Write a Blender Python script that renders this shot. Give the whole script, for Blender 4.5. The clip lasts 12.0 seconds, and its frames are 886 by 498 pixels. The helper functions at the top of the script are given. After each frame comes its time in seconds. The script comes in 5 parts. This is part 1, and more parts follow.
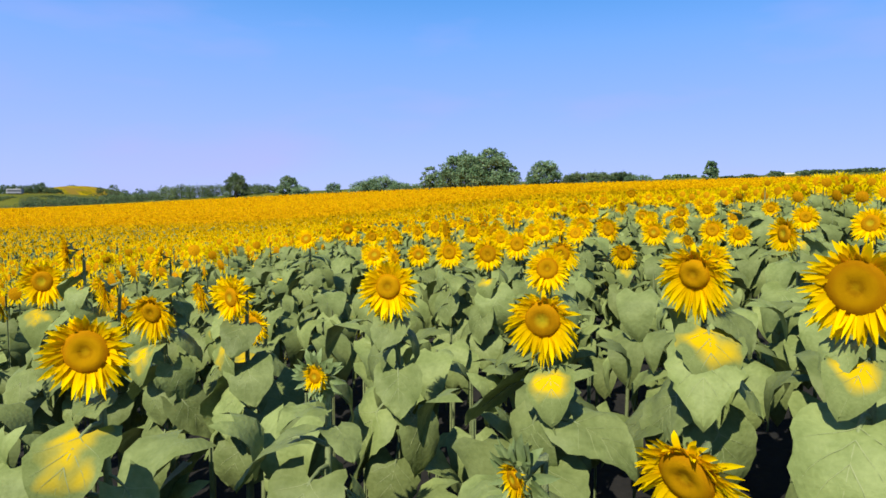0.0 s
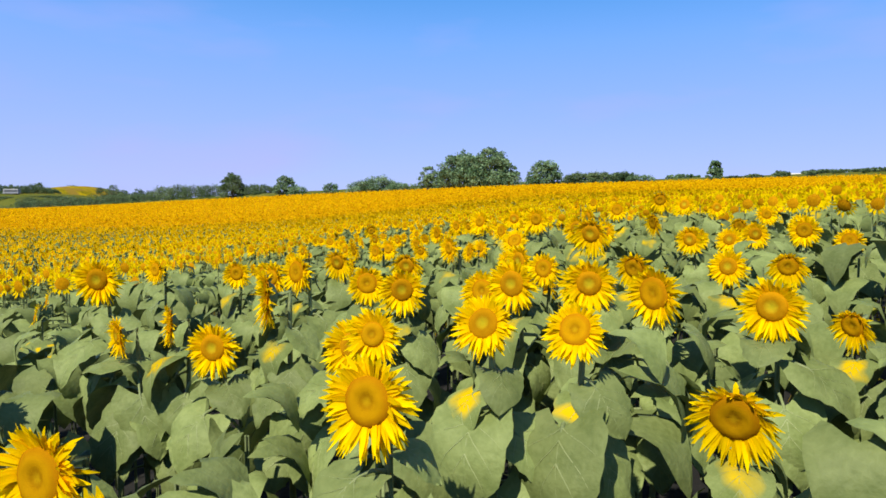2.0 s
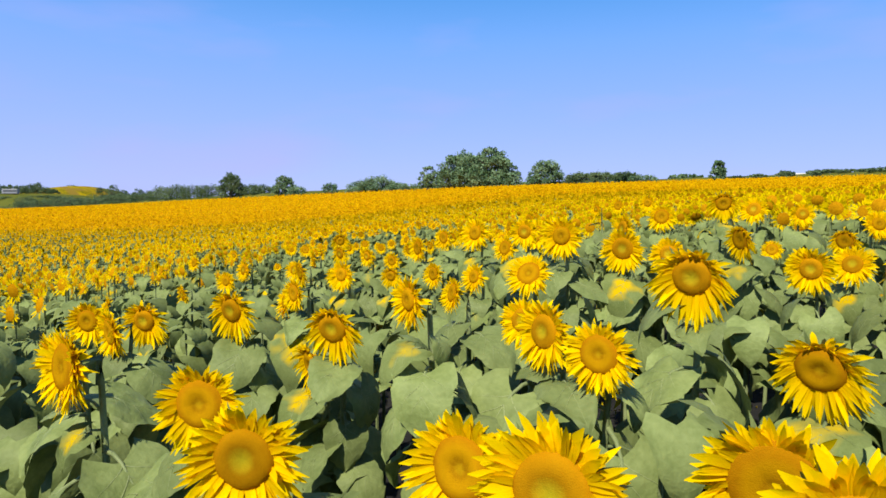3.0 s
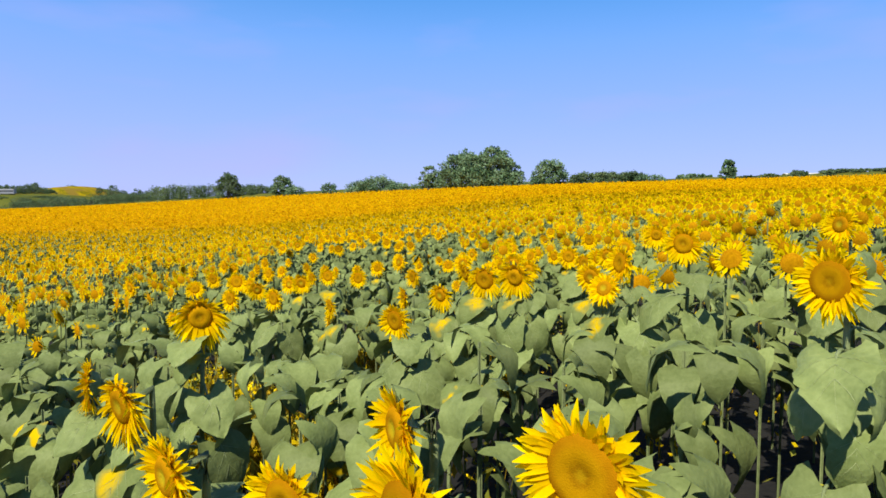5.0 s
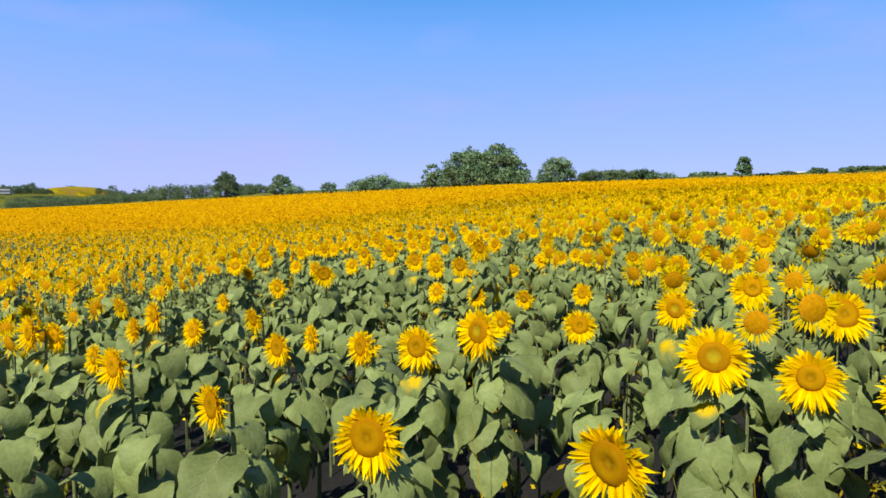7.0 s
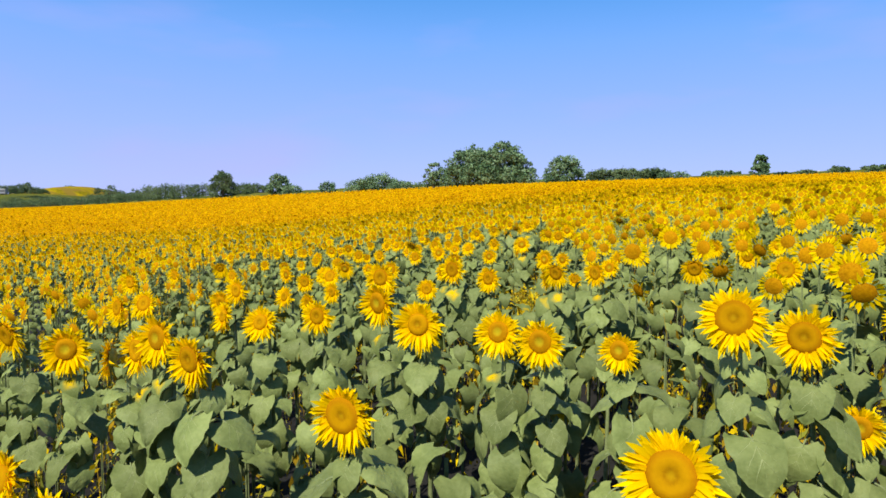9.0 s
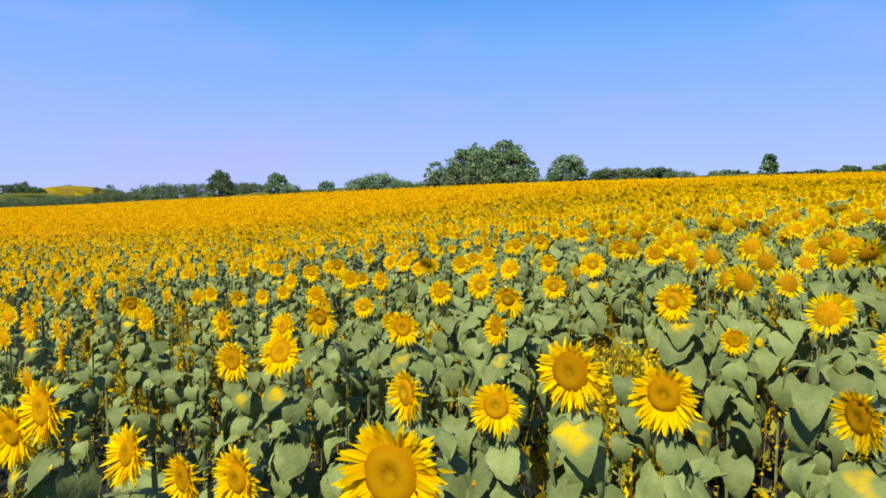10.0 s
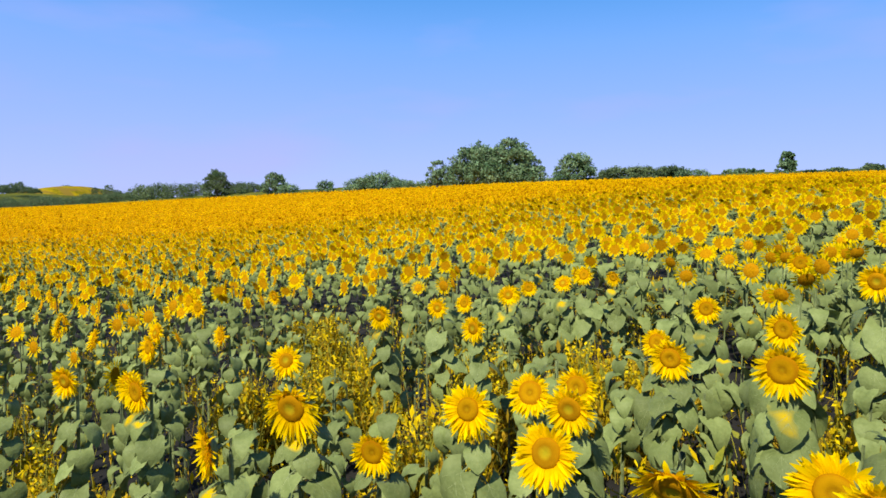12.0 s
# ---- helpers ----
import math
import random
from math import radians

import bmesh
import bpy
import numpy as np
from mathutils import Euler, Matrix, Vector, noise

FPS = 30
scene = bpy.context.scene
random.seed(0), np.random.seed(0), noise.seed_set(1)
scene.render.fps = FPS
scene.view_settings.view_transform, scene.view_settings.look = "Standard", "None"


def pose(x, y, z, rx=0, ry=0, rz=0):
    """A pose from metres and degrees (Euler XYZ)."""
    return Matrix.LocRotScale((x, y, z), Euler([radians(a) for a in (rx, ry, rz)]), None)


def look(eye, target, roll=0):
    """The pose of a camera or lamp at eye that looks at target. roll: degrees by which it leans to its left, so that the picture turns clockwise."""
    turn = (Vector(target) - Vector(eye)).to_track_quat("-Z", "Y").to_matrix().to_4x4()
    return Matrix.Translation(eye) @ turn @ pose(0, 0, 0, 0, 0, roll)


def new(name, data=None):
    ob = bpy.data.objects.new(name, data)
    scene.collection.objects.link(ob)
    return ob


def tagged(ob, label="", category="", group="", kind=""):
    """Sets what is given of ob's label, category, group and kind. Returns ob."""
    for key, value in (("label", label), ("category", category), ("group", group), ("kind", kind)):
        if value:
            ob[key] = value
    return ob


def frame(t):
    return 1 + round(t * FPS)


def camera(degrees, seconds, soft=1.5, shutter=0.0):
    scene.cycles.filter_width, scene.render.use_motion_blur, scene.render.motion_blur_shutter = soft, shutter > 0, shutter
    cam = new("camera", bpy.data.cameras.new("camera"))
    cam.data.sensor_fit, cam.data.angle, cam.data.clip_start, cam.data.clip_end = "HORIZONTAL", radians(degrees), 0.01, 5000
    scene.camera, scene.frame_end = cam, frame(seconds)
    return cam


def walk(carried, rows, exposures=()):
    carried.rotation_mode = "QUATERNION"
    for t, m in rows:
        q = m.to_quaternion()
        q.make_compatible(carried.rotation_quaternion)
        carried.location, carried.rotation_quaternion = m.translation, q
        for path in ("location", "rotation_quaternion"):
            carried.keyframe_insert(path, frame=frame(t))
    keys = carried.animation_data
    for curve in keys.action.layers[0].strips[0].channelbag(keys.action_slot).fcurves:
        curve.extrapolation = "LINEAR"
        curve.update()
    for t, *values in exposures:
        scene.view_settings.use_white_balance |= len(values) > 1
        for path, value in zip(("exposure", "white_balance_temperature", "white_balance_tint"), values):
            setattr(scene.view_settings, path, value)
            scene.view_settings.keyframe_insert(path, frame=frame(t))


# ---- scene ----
cam = camera(70.0, 12.0, soft=1.6)
# seconds, x, y, z, pitch, roll, yaw
PATH = [
    (0, 0.000, 0.000, 1.908, -3.938, 0.004, -0.186),
    (0.5, 0.225, 0.867, 1.892, -3.922, 0.008, -0.156),
    (1, 0.417, 1.717, 1.970, -3.932, 0.059, -0.134),
    (1.5, 0.588, 2.537, 2.020, -3.933, 0.052, -0.104),
    (2, 0.724, 3.399, 2.029, -3.927, 0.000, -0.103),
    (2.5, 0.819, 4.309, 2.049, -3.939, 0.018, -0.066),
    (3, 0.878, 5.259, 2.070, -3.920, -0.016, -0.050),
    (3.5, 0.901, 6.238, 2.105, -3.913, -0.067, -0.031),
    (4, 0.882, 7.342, 2.126, -3.903, -0.076, -0.016),
    (4.5, 0.822, 8.547, 2.133, -3.894, -0.058, -0.003),
    (5, 0.719, 9.831, 2.126, -3.891, -0.027, 0.009),
    (5.5, 0.573, 11.169, 2.107, -3.897, 0.006, 0.019),
    (6, 0.384, 12.538, 2.074, -3.918, 0.030, 0.029),
    (6.5, 0.135, 13.980, 2.025, -3.903, 0.035, 0.047),
    (7, -0.064, 15.461, 1.978, -3.889, 0.047, 0.066),
    (7.5, -0.230, 16.972, 1.940, -3.877, 0.058, 0.084),
    (8, -0.382, 18.505, 1.919, -3.869, 0.062, 0.096),
    (8.5, -0.539, 20.051, 1.921, -3.867, 0.050, 0.099),
    (9, -0.717, 21.600, 1.956, -3.874, 0.012, 0.088),
    (9.5, -0.888, 23.122, 1.971, -3.877, -0.060, 0.059),
    (10, -1.047, 24.696, 1.965, -3.884, -0.048, 0.065),
    (10.5, -1.216, 26.192, 1.959, -3.884, -0.055, 0.055),
    (11, -1.391, 27.652, 1.952, -3.881, -0.024, 0.058),
    (11.5, -1.597, 29.042, 1.966, -3.881, -0.011, 0.032),
    (12, -1.810, 30.376, 2.010, -3.887, 0.002, 0.044),
]
walk(cam, [(t, pose(x, y, z, 90 + pitch, roll, yaw)) for t, x, y, z, pitch, roll, yaw in PATH])

# ---- light ----
SUN_ELEVATION, SUN_AZIMUTH = 47.0, 207.0   # degrees; azimuth clockwise from +y
scene.view_settings.exposure = 0.27
world = bpy.data.worlds.new("summer_sky")
scene.world = world
world.use_nodes = True
wn, wl = world.node_tree.nodes, world.node_tree.links
wn.clear()
sky = wn.new("ShaderNodeTexSky")
sky.sky_type, sky.sun_disc = "NISHITA", False
sky.sun_elevation, sky.sun_rotation = radians(SUN_ELEVATION), radians(SUN_AZIMUTH)
sky.air_density, sky.dust_density, sky.ozone_density = 1.0, 0.25, 2.0
deeper = wn.new("ShaderNodeHueSaturation")
deeper.inputs["Saturation"].default_value = 1.12
wl.new(sky.outputs[0], deeper.inputs["Color"])
blue = wn.new("ShaderNodeMixRGB")
blue.blend_type = "MULTIPLY"
blue.inputs["Fac"].default_value = 1.0
blue.inputs["Color2"].default_value = (0.44, 0.70, 0.95, 1)
wl.new(deeper.outputs[0], blue.inputs["Color1"])
# a thin veil of high cloud
way = wn.new("ShaderNodeTexCoord")
stretch = wn.new("ShaderNodeMapping")
stretch.inputs["Scale"].default_value = (1.6, 1.6, 6.0)
stretch.inputs["Rotation"].default_value = (0.0, radians(-14), 0.0)
wl.new(way.outputs["Generated"], stretch.inputs["Vector"])
wisps = wn.new("ShaderNodeTexNoise")
wisps.inputs["Scale"].default_value, wisps.inputs["Detail"].default_value = 1.7, 4.0
wl.new(stretch.outputs[0], wisps.inputs["Vector"])
thin = wn.new("ShaderNodeMapRange")
thin.inputs["From Min"].default_value, thin.inputs["From Max"].default_value, thin.inputs["To Max"].default_value = 0.53, 0.80, 0.42
wl.new(wisps.outputs["Fac"], thin.inputs["Value"])
# summer haze: lavender at the horizon, clearer blue higher up, a little higher in the west
height_of = wn.new("ShaderNodeSeparateXYZ")
wl.new(way.outputs["Generated"], height_of.inputs[0])
west = wn.new("ShaderNodeMapRange")   # 1 overhead and in the east, less in the west
west.inputs["From Min"].default_value, west.inputs["From Max"].default_value = -0.62, -0.10
west.inputs["To Min"].default_value, west.inputs["To Max"].default_value = 0.90, 1.0
wl.new(height_of.outputs["X"], west.inputs["Value"])
tip = wn.new("ShaderNodeMath")
tip.operation = "MULTIPLY"
wl.new(west.outputs[0], tip.inputs[0])
wl.new(height_of.outputs["Z"], tip.inputs[1])
haze_colour = wn.new("ShaderNodeValToRGB")
for e, (at, c) in zip(haze_colour.color_ramp.elements, ((0.03, (0.425, 0.497, 0.95)), (0.31, (0.115, 0.380, 0.92)))):
    e.position, e.color = at, (*c, 1)
wl.new(tip.outputs[0], haze_colour.inputs[0])
thick = wn.new("ShaderNodeMapRange")
thick.inputs["From Min"].default_value, thick.inputs["From Max"].default_value = 0.24, 0.56
thick.inputs["To Min"].default_value, thick.inputs["To Max"].default_value = 0.85, 0.0
wl.new(height_of.outputs["Z"], thick.inputs["Value"])
bright = wn.new("ShaderNodeMixRGB")
bright.blend_type = "MULTIPLY"
bright.inputs["Fac"].default_value = 1.0
bright.inputs["Color2"].default_value = (10, 10, 10, 1)
wl.new(haze_colour.outputs[0], bright.inputs["Color1"])
haze = wn.new("ShaderNodeMixRGB")
wl.new(thick.outputs[0], haze.inputs["Fac"])
wl.new(blue.outputs[0], haze.inputs["Color1"])
wl.new(bright.outputs[0], haze.inputs["Color2"])
veil = wn.new("ShaderNodeMixRGB")
veil.inputs["Color2"].default_value = (4.5, 4.2, 8.8, 1)
wl.new(thin.outputs[0], veil.inputs["Fac"])
wl.new(haze.outputs[0], veil.inputs["Color1"])
back = wn.new("ShaderNodeBackground")
back.inputs["Strength"].default_value = 0.098
wl.new(veil.outputs[0], back.inputs["Color"])
wl.new(back.outputs[0], wn.new("ShaderNodeOutputWorld").inputs[0])

sun_data = bpy.data.lights.new("sun", "SUN")
sun_data.energy, sun_data.angle, sun_data.color = 5.0, radians(0.55), (1.0, 0.94, 0.80)
az, el = radians(SUN_AZIMUTH), radians(SUN_ELEVATION)
sun_way = Vector((math.sin(az) * math.cos(el), math.cos(az) * math.cos(el), math.sin(el)))
sun = new("sun", sun_data)
sun.matrix_world = look(sun_way * 50, (0, 0, 0))

# ---- materials ----


def material(name, low, high, rough=0.6, scale=12.0, fine=90.0, bump=0.15, through_light=0.0, shine=0.35, spread=0.12, island=False, patch=None, patch_scale=9.0, patch_at=0.62, rings=None, spot=None):
    """Two-scale noise between two colours, a change from piece to piece, fine relief, light through thin leaves."""
    m = bpy.data.materials.new(name)
    m.use_nodes = True
    n, l = m.node_tree.nodes, m.node_tree.links
    n.clear()
    big, small = n.new("ShaderNodeTexNoise"), n.new("ShaderNodeTexNoise")
    big.inputs["Scale"].default_value, small.inputs["Scale"].default_value = scale, fine
    big.inputs["Detail"].default_value, small.inputs["Detail"].default_value = 3.0, 2.0
    place = n.new("ShaderNodeNewGeometry")
    for tex in (big, small):
        l.new(place.outputs["Position"], tex.inputs["Vector"])
    mean = n.new("ShaderNodeMath")
    mean.operation = "MULTIPLY_ADD"
    mean.inputs[1].default_value, mean.inputs[2].default_value = 0.45, 0.0
    l.new(small.outputs["Fac"], mean.inputs[0])
    total = n.new("ShaderNodeMath")
    total.operation = "MULTIPLY_ADD"
    total.inputs[1].default_value = 0.9
    l.new(big.outputs["Fac"], total.inputs[0])
    l.new(mean.outputs[0], total.inputs[2])
    ramp = n.new("ShaderNodeValToRGB")
    ramp.color_ramp.elements[0].position, ramp.color_ramp.elements[1].position = 0.48, 0.88
    ramp.color_ramp.elements[0].color, ramp.color_ramp.elements[1].color = (*low, 1), (*high, 1)
    l.new(total.outputs[0], ramp.inputs[0])
    colour = ramp.outputs[0]
    if rings:   # bands of colour outward from the middle of a flower head
        coord = n.new("ShaderNodeTexCoord")
        radius = n.new("ShaderNodeVectorMath")
        radius.operation = "LENGTH"
        l.new(coord.outputs["Object"], radius.inputs[0])
        stray = n.new("ShaderNodeMath")
        stray.operation = "MULTIPLY_ADD"
        stray.inputs[1].default_value = 0.14
        l.new(small.outputs["Fac"], stray.inputs[0])
        l.new(radius.outputs["Value"], stray.inputs[2])
        bands = n.new("ShaderNodeValToRGB")
        bands.color_ramp.elements.remove(bands.color_ramp.elements[1])
        for k, (at, c) in enumerate(rings):
            e = bands.color_ramp.elements[0] if k == 0 else bands.color_ramp.elements.new(at + 0.07)
            e.position, e.color = at + 0.07, (*c, 1)
        l.new(stray.outputs[0], bands.inputs[0])
        blend = n.new("ShaderNodeMixRGB")
        blend.inputs["Fac"].default_value = 0.75
        l.new(colour, blend.inputs["Color1"])
        l.new(bands.outputs[0], blend.inputs["Color2"])
        colour = blend.outputs[0]
    if patch:
        spots = n.new("ShaderNodeTexNoise")
        spots.inputs["Scale"].default_value, spots.inputs["Detail"].default_value = patch_scale, 1.0
        l.new(place.outputs["Position"], spots.inputs["Vector"])
        edge = n.new("ShaderNodeMapRange")
        edge.inputs["From Min"].default_value, edge.inputs["From Max"].default_value = patch_at, patch_at + (0.30 if spot else 0.11)
        edge.inputs["To Max"].default_value = 0.95
        if spot:   # one fallen patch of pollen about a place on the blade, with a wandering edge
            coord = n.new("ShaderNodeTexCoord")
            gap = n.new("ShaderNodeVectorMath")
            gap.operation = "DISTANCE"
            gap.inputs[1].default_value = spot
            l.new(coord.outputs["Object"], gap.inputs[0])
            spread_out = n.new("ShaderNodeMath")
            spread_out.operation = "SUBTRACT"
            l.new(spots.outputs["Fac"], spread_out.inputs[0])
            l.new(gap.outputs["Value"], spread_out.inputs[1])
            l.new(spread_out.outputs[0], edge.inputs["Value"])
        else:
            l.new(spots.outputs["Fac"], edge.inputs["Value"])
        mix = n.new("ShaderNodeMixRGB")
        mix.inputs["Color2"].default_value = (*patch, 1)
        l.new(edge.outputs[0], mix.inputs["Fac"])
        l.new(colour, mix.inputs["Color1"])
        colour = mix.outputs[0]
    if island:
        chance = place.outputs["Random Per Island"]
    else:
        chance = n.new("ShaderNodeObjectInfo").outputs["Random"]
    shift = n.new("ShaderNodeMapRange")
    shift.inputs["To Min"].default_value, shift.inputs["To Max"].default_value = 1 - spread, 1 + spread
    l.new(chance, shift.inputs["Value"])
    hsv = n.new("ShaderNodeHueSaturation")
    l.new(shift.outputs[0], hsv.inputs["Value"])
    l.new(colour, hsv.inputs["Color"])
    bsdf = n.new("ShaderNodeBsdfPrincipled")
    bsdf.inputs["Roughness"].default_value = rough
    bsdf.inputs["Specular IOR Level"].default_value = shine
    l.new(hsv.outputs[0], bsdf.inputs["Base Color"])
    if bump:
        relief = n.new("ShaderNodeBump")
        relief.inputs["Strength"].default_value, relief.inputs["Distance"].default_value = bump, 0.01
        l.new(small.outputs["Fac"], relief.inputs["Height"])
        l.new(relief.outputs[0], bsdf.inputs["Normal"])
    out = n.new("ShaderNodeOutputMaterial")
    if through_light:
        thin = n.new("ShaderNodeBsdfTranslucent")
        l.new(hsv.outputs[0], thin.inputs["Color"])
        both = n.new("ShaderNodeMixShader")
        both.inputs["Fac"].default_value = through_light
        l.new(bsdf.outputs[0], both.inputs[1])
        l.new(thin.outputs[0], both.inputs[2])
        l.new(both.outputs[0], out.inputs["Surface"])
    else:
        l.new(bsdf.outputs[0], out.inputs["Surface"])
    return m


LEAF = ((0.141, 0.180, 0.053), (0.219, 0.264, 0.090))
RAYS = ((0.38, (0.80, 0.42, 0.001)), (0.52, (0.90, 0.57, 0.001)), (0.85, (0.94, 0.67, 0.001)))
FLORETS = ((0.05, (0.38, 0.24, 0.004)), (0.14, (0.26, 0.125, 0.002)), (0.21, (0.39, 0.205, 0.002)), (0.33, (0.43, 0.225, 0.002)), (0.43, (0.34, 0.150, 0.002)))
YOUNG = ((0.06, (0.38, 0.33, 0.012)), (0.16, (0.40, 0.28, 0.008)), (0.25, (0.30, 0.135, 0.002)), (0.42, (0.42, 0.19, 0.002)))
GOLD = ((0.81, 0.53, 0.001), (0.93, 0.69, 0.001))
M = {}
for tail, isl in (("", False), ("_field", True)):
    M["leaf" + tail] = material("sunflower_leaf" + tail, *LEAF, rough=0.58, scale=11, fine=60, bump=0.30, shine=0.16, through_light=0.06, spread=0.26, island=isl)
    M["pollen" + tail] = material("pollen_dusted_leaf" + tail, *LEAF, rough=0.6, scale=14, fine=160, bump=0.15, shine=0.0, through_light=0.12, spread=0.1, island=isl, patch=(0.64, 0.43, 0.001), patch_scale=13.0, patch_at=0.53 if isl else 0.13, spot=None if isl else (0.04, 0.60, 0.12))
    M["petal" + tail] = material("ray_petal" + tail, *GOLD, rough=0.65, scale=25, fine=250, bump=0.1, shine=0.0, through_light=0.38, spread=0.12 if isl else 0.24, island=True, rings=None if isl else RAYS)
    M["disc" + tail] = material("disc_florets" + tail, *(((0.33, 0.15, 0.002), (0.51, 0.25, 0.003)) if isl else ((0.30, 0.13, 0.002), (0.48, 0.225, 0.003))), rough=0.8, shine=0.0, scale=60, fine=520, bump=0.25, spread=0.15, island=isl, rings=None if isl else FLORETS)
    M["disc_ring" + tail] = material("disc_rim_florets" + tail, (0.34, 0.145, 0.002), (0.52, 0.25, 0.004), rough=0.85, shine=0.0, scale=80, fine=520, bump=0.25, spread=0.15, island=isl)
    M["stem" + tail] = material("hairy_stem" + tail, (0.15, 0.19, 0.07), (0.24, 0.28, 0.12), rough=0.7, scale=30, fine=300, bump=0.3, spread=0.15, island=isl)
M["vein"] = material("leaf_vein", (0.21, 0.25, 0.09), (0.29, 0.33, 0.14), rough=0.6, through_light=0.1)
M["calyx"] = material("green_bract", (0.14, 0.20, 0.06), (0.24, 0.31, 0.12), rough=0.6, scale=40, through_light=0.1)
M["disc_young"] = material("young_disc_florets", (0.30, 0.15, 0.003), (0.46, 0.25, 0.005), rough=0.85, shine=0.0, scale=60, fine=520, bump=0.25, spread=0.15, rings=YOUNG)
# soil coloured near-black: the deep shade between the plants is in its colour
M["soil"] = material("shade_black_soil", (0.006, 0.006, 0.006), (0.018, 0.016, 0.014), rough=0.95, scale=1.2, fine=18, bump=0.8, spread=0.0)
M["far_leaf"] = material("yellow_green_leaf", (0.15, 0.165, 0.03), (0.23, 0.235, 0.05), rough=0.7, scale=3, fine=20, bump=0.0, shine=0.05, through_light=0.1, spread=0.25, island=True)
M["weed"] = material("yellow_weed", (0.54, 0.38, 0.003), (0.80, 0.58, 0.006), rough=0.8, shine=0.05, scale=4, through_light=0.2, spread=0.35, island=True)
M["weed_green"] = material("green_weed", (0.20, 0.22, 0.02), (0.40, 0.36, 0.03), rough=0.8, scale=4, through_light=0.2, spread=0.3, island=True)
M["weed_dry"] = material("dry_brown_weed", (0.26, 0.17, 0.012), (0.48, 0.31, 0.02), rough=0.9, shine=0.02, scale=4, through_light=0.15, spread=0.4, island=True)
M["far_canopy"] = material("far_leaf_canopy", (0.10, 0.11, 0.02), (0.22, 0.19, 0.03), rough=0.9, shine=0.0, scale=1.5, fine=9, bump=1.0, spread=0.0, patch=(0.50, 0.24, 0.001), patch_scale=2.6, patch_at=0.27)
M["grass"] = material("meadow_grass", (0.070, 0.090, 0.016), (0.145, 0.145, 0.030), rough=0.95, shine=0.0, scale=0.05, fine=0.6, bump=0.5, spread=0.0)
M["far_gold"] = material("far_yellow_crop", (0.14, 0.13, 0.010), (0.53, 0.37, 0.008), rough=0.95, shine=0.0, scale=0.06, fine=0.3, bump=0.0, spread=0.0, patch=(0.27, 0.18, 0.03), patch_scale=0.022, patch_at=0.50)
M["bark"] = material("bark", (0.07, 0.05, 0.035), (0.14, 0.11, 0.08), rough=0.9, scale=6, fine=40, bump=0.6)
M["tree_leaf"] = material("tree_leaf", (0.048, 0.116, 0.042), (0.232, 0.345, 0.175), rough=0.5, shine=0.4, scale=0.30, fine=3, bump=0.0, through_light=0.12, spread=0.40, island=True)
M["hedge_leaf"] = material("hedge_leaf", (0.038, 0.080, 0.034), (0.172, 0.238, 0.108), rough=0.7, shine=0.15, scale=0.22, fine=1.5, bump=0.0, through_light=0.10, spread=0.40, island=True)
M["wall_white"] = material("whitewashed_wall", (0.62, 0.60, 0.55), (0.75, 0.73, 0.68), rough=0.85, scale=0.6, fine=6, spread=0.03)
M["pale_roof"] = material("pale_sheet_roof", (0.66, 0.62, 0.50), (0.80, 0.75, 0.62), rough=0.6, scale=0.8, fine=5, spread=0.02)
M["coach_side"] = material("silver_grey_coach_paint", (0.20, 0.21, 0.23), (0.28, 0.29, 0.31), rough=0.35, scale=1.0, fine=8, bump=0.0, spread=0.0)
M["coach_paint"] = material("white_coach_paint", (0.72, 0.72, 0.70), (0.82, 0.82, 0.80), rough=0.35, scale=1.0, fine=8, bump=0.0, spread=0.0)
M["tyre"] = material("tyre_rubber", (0.02, 0.02, 0.02), (0.04, 0.04, 0.04), rough=0.8, spread=0.0)
M["window_dark"] = material("dark_window", (0.03, 0.035, 0.04), (0.05, 0.055, 0.06), rough=0.2, spread=0.0)

# ---- the lie of the land ----


def softplus(a, s):
    return s * np.logaddexp(0, np.asarray(a, float) / s)


def edge_y(x):
    """The far edge of the field."""
    return 198 - 0.66 * x


def canopy(x, y):
    """Height of the flower heads over the datum."""
    x, y = np.asarray(x, float), np.asarray(y, float)
    side = np.where(x > 0, 1.5 * np.tanh(x / 13.5), 1.9 * np.tanh(x / 17))
    base = 1.42 + 0.20 * np.exp(-((y - 8.0) / 5.0) ** 2) - 0.11 * np.exp(-((y - 20) / 4) ** 2) - 0.09 / (1 + np.exp(np.clip((30 - y) / 2.0, -50, 50)))
    w = np.clip(x, -290, 240)
    far = 7.4 + np.where(w > 0, 0.0185, 0.0235) * w - 0.00006 * w * w - 0.00029 * np.maximum(-w - 180, 0) ** 2
    u = softplus(y - 44, 4) / (154 - 0.66 * np.clip(x, -290, 110))
    u = np.minimum(u, 1.0) ** (1 + 1.2 * np.clip(-x / 140, 0, 1))
    return base + side * (1 - u) + u * (far - base)


HILL, BANK = 45, 17   # a far hill, and a bank that carries a road


def ground(x, y):
    x, y = np.asarray(x, float), np.asarray(y, float)
    beyond = np.maximum(y - edge_y(x), 0)
    hill = HILL * np.exp(-(((x + 645) / 70) ** 2 + ((y - 1150) / 260) ** 2))
    bank = BANK * np.exp(-(((x + 300) / 80) ** 2 + ((y - 450) / 65) ** 2)) * np.clip(beyond / 40, 0, 1)
    bank = bank + (2.9 - 0.55 * np.clip((x - 15) / 40, 0, 1)) * np.clip((beyond - 1) / 9, 0, 1)   # grass verge
    bank = bank + 0.028 * np.minimum(beyond, 160) * np.clip((x - 60) / 60, 0, 1)
    return canopy(x, np.minimum(y, edge_y(x))) - 1.5 + hill - 0.004 * np.minimum(beyond, 400) + bank


# ---- small builders ----


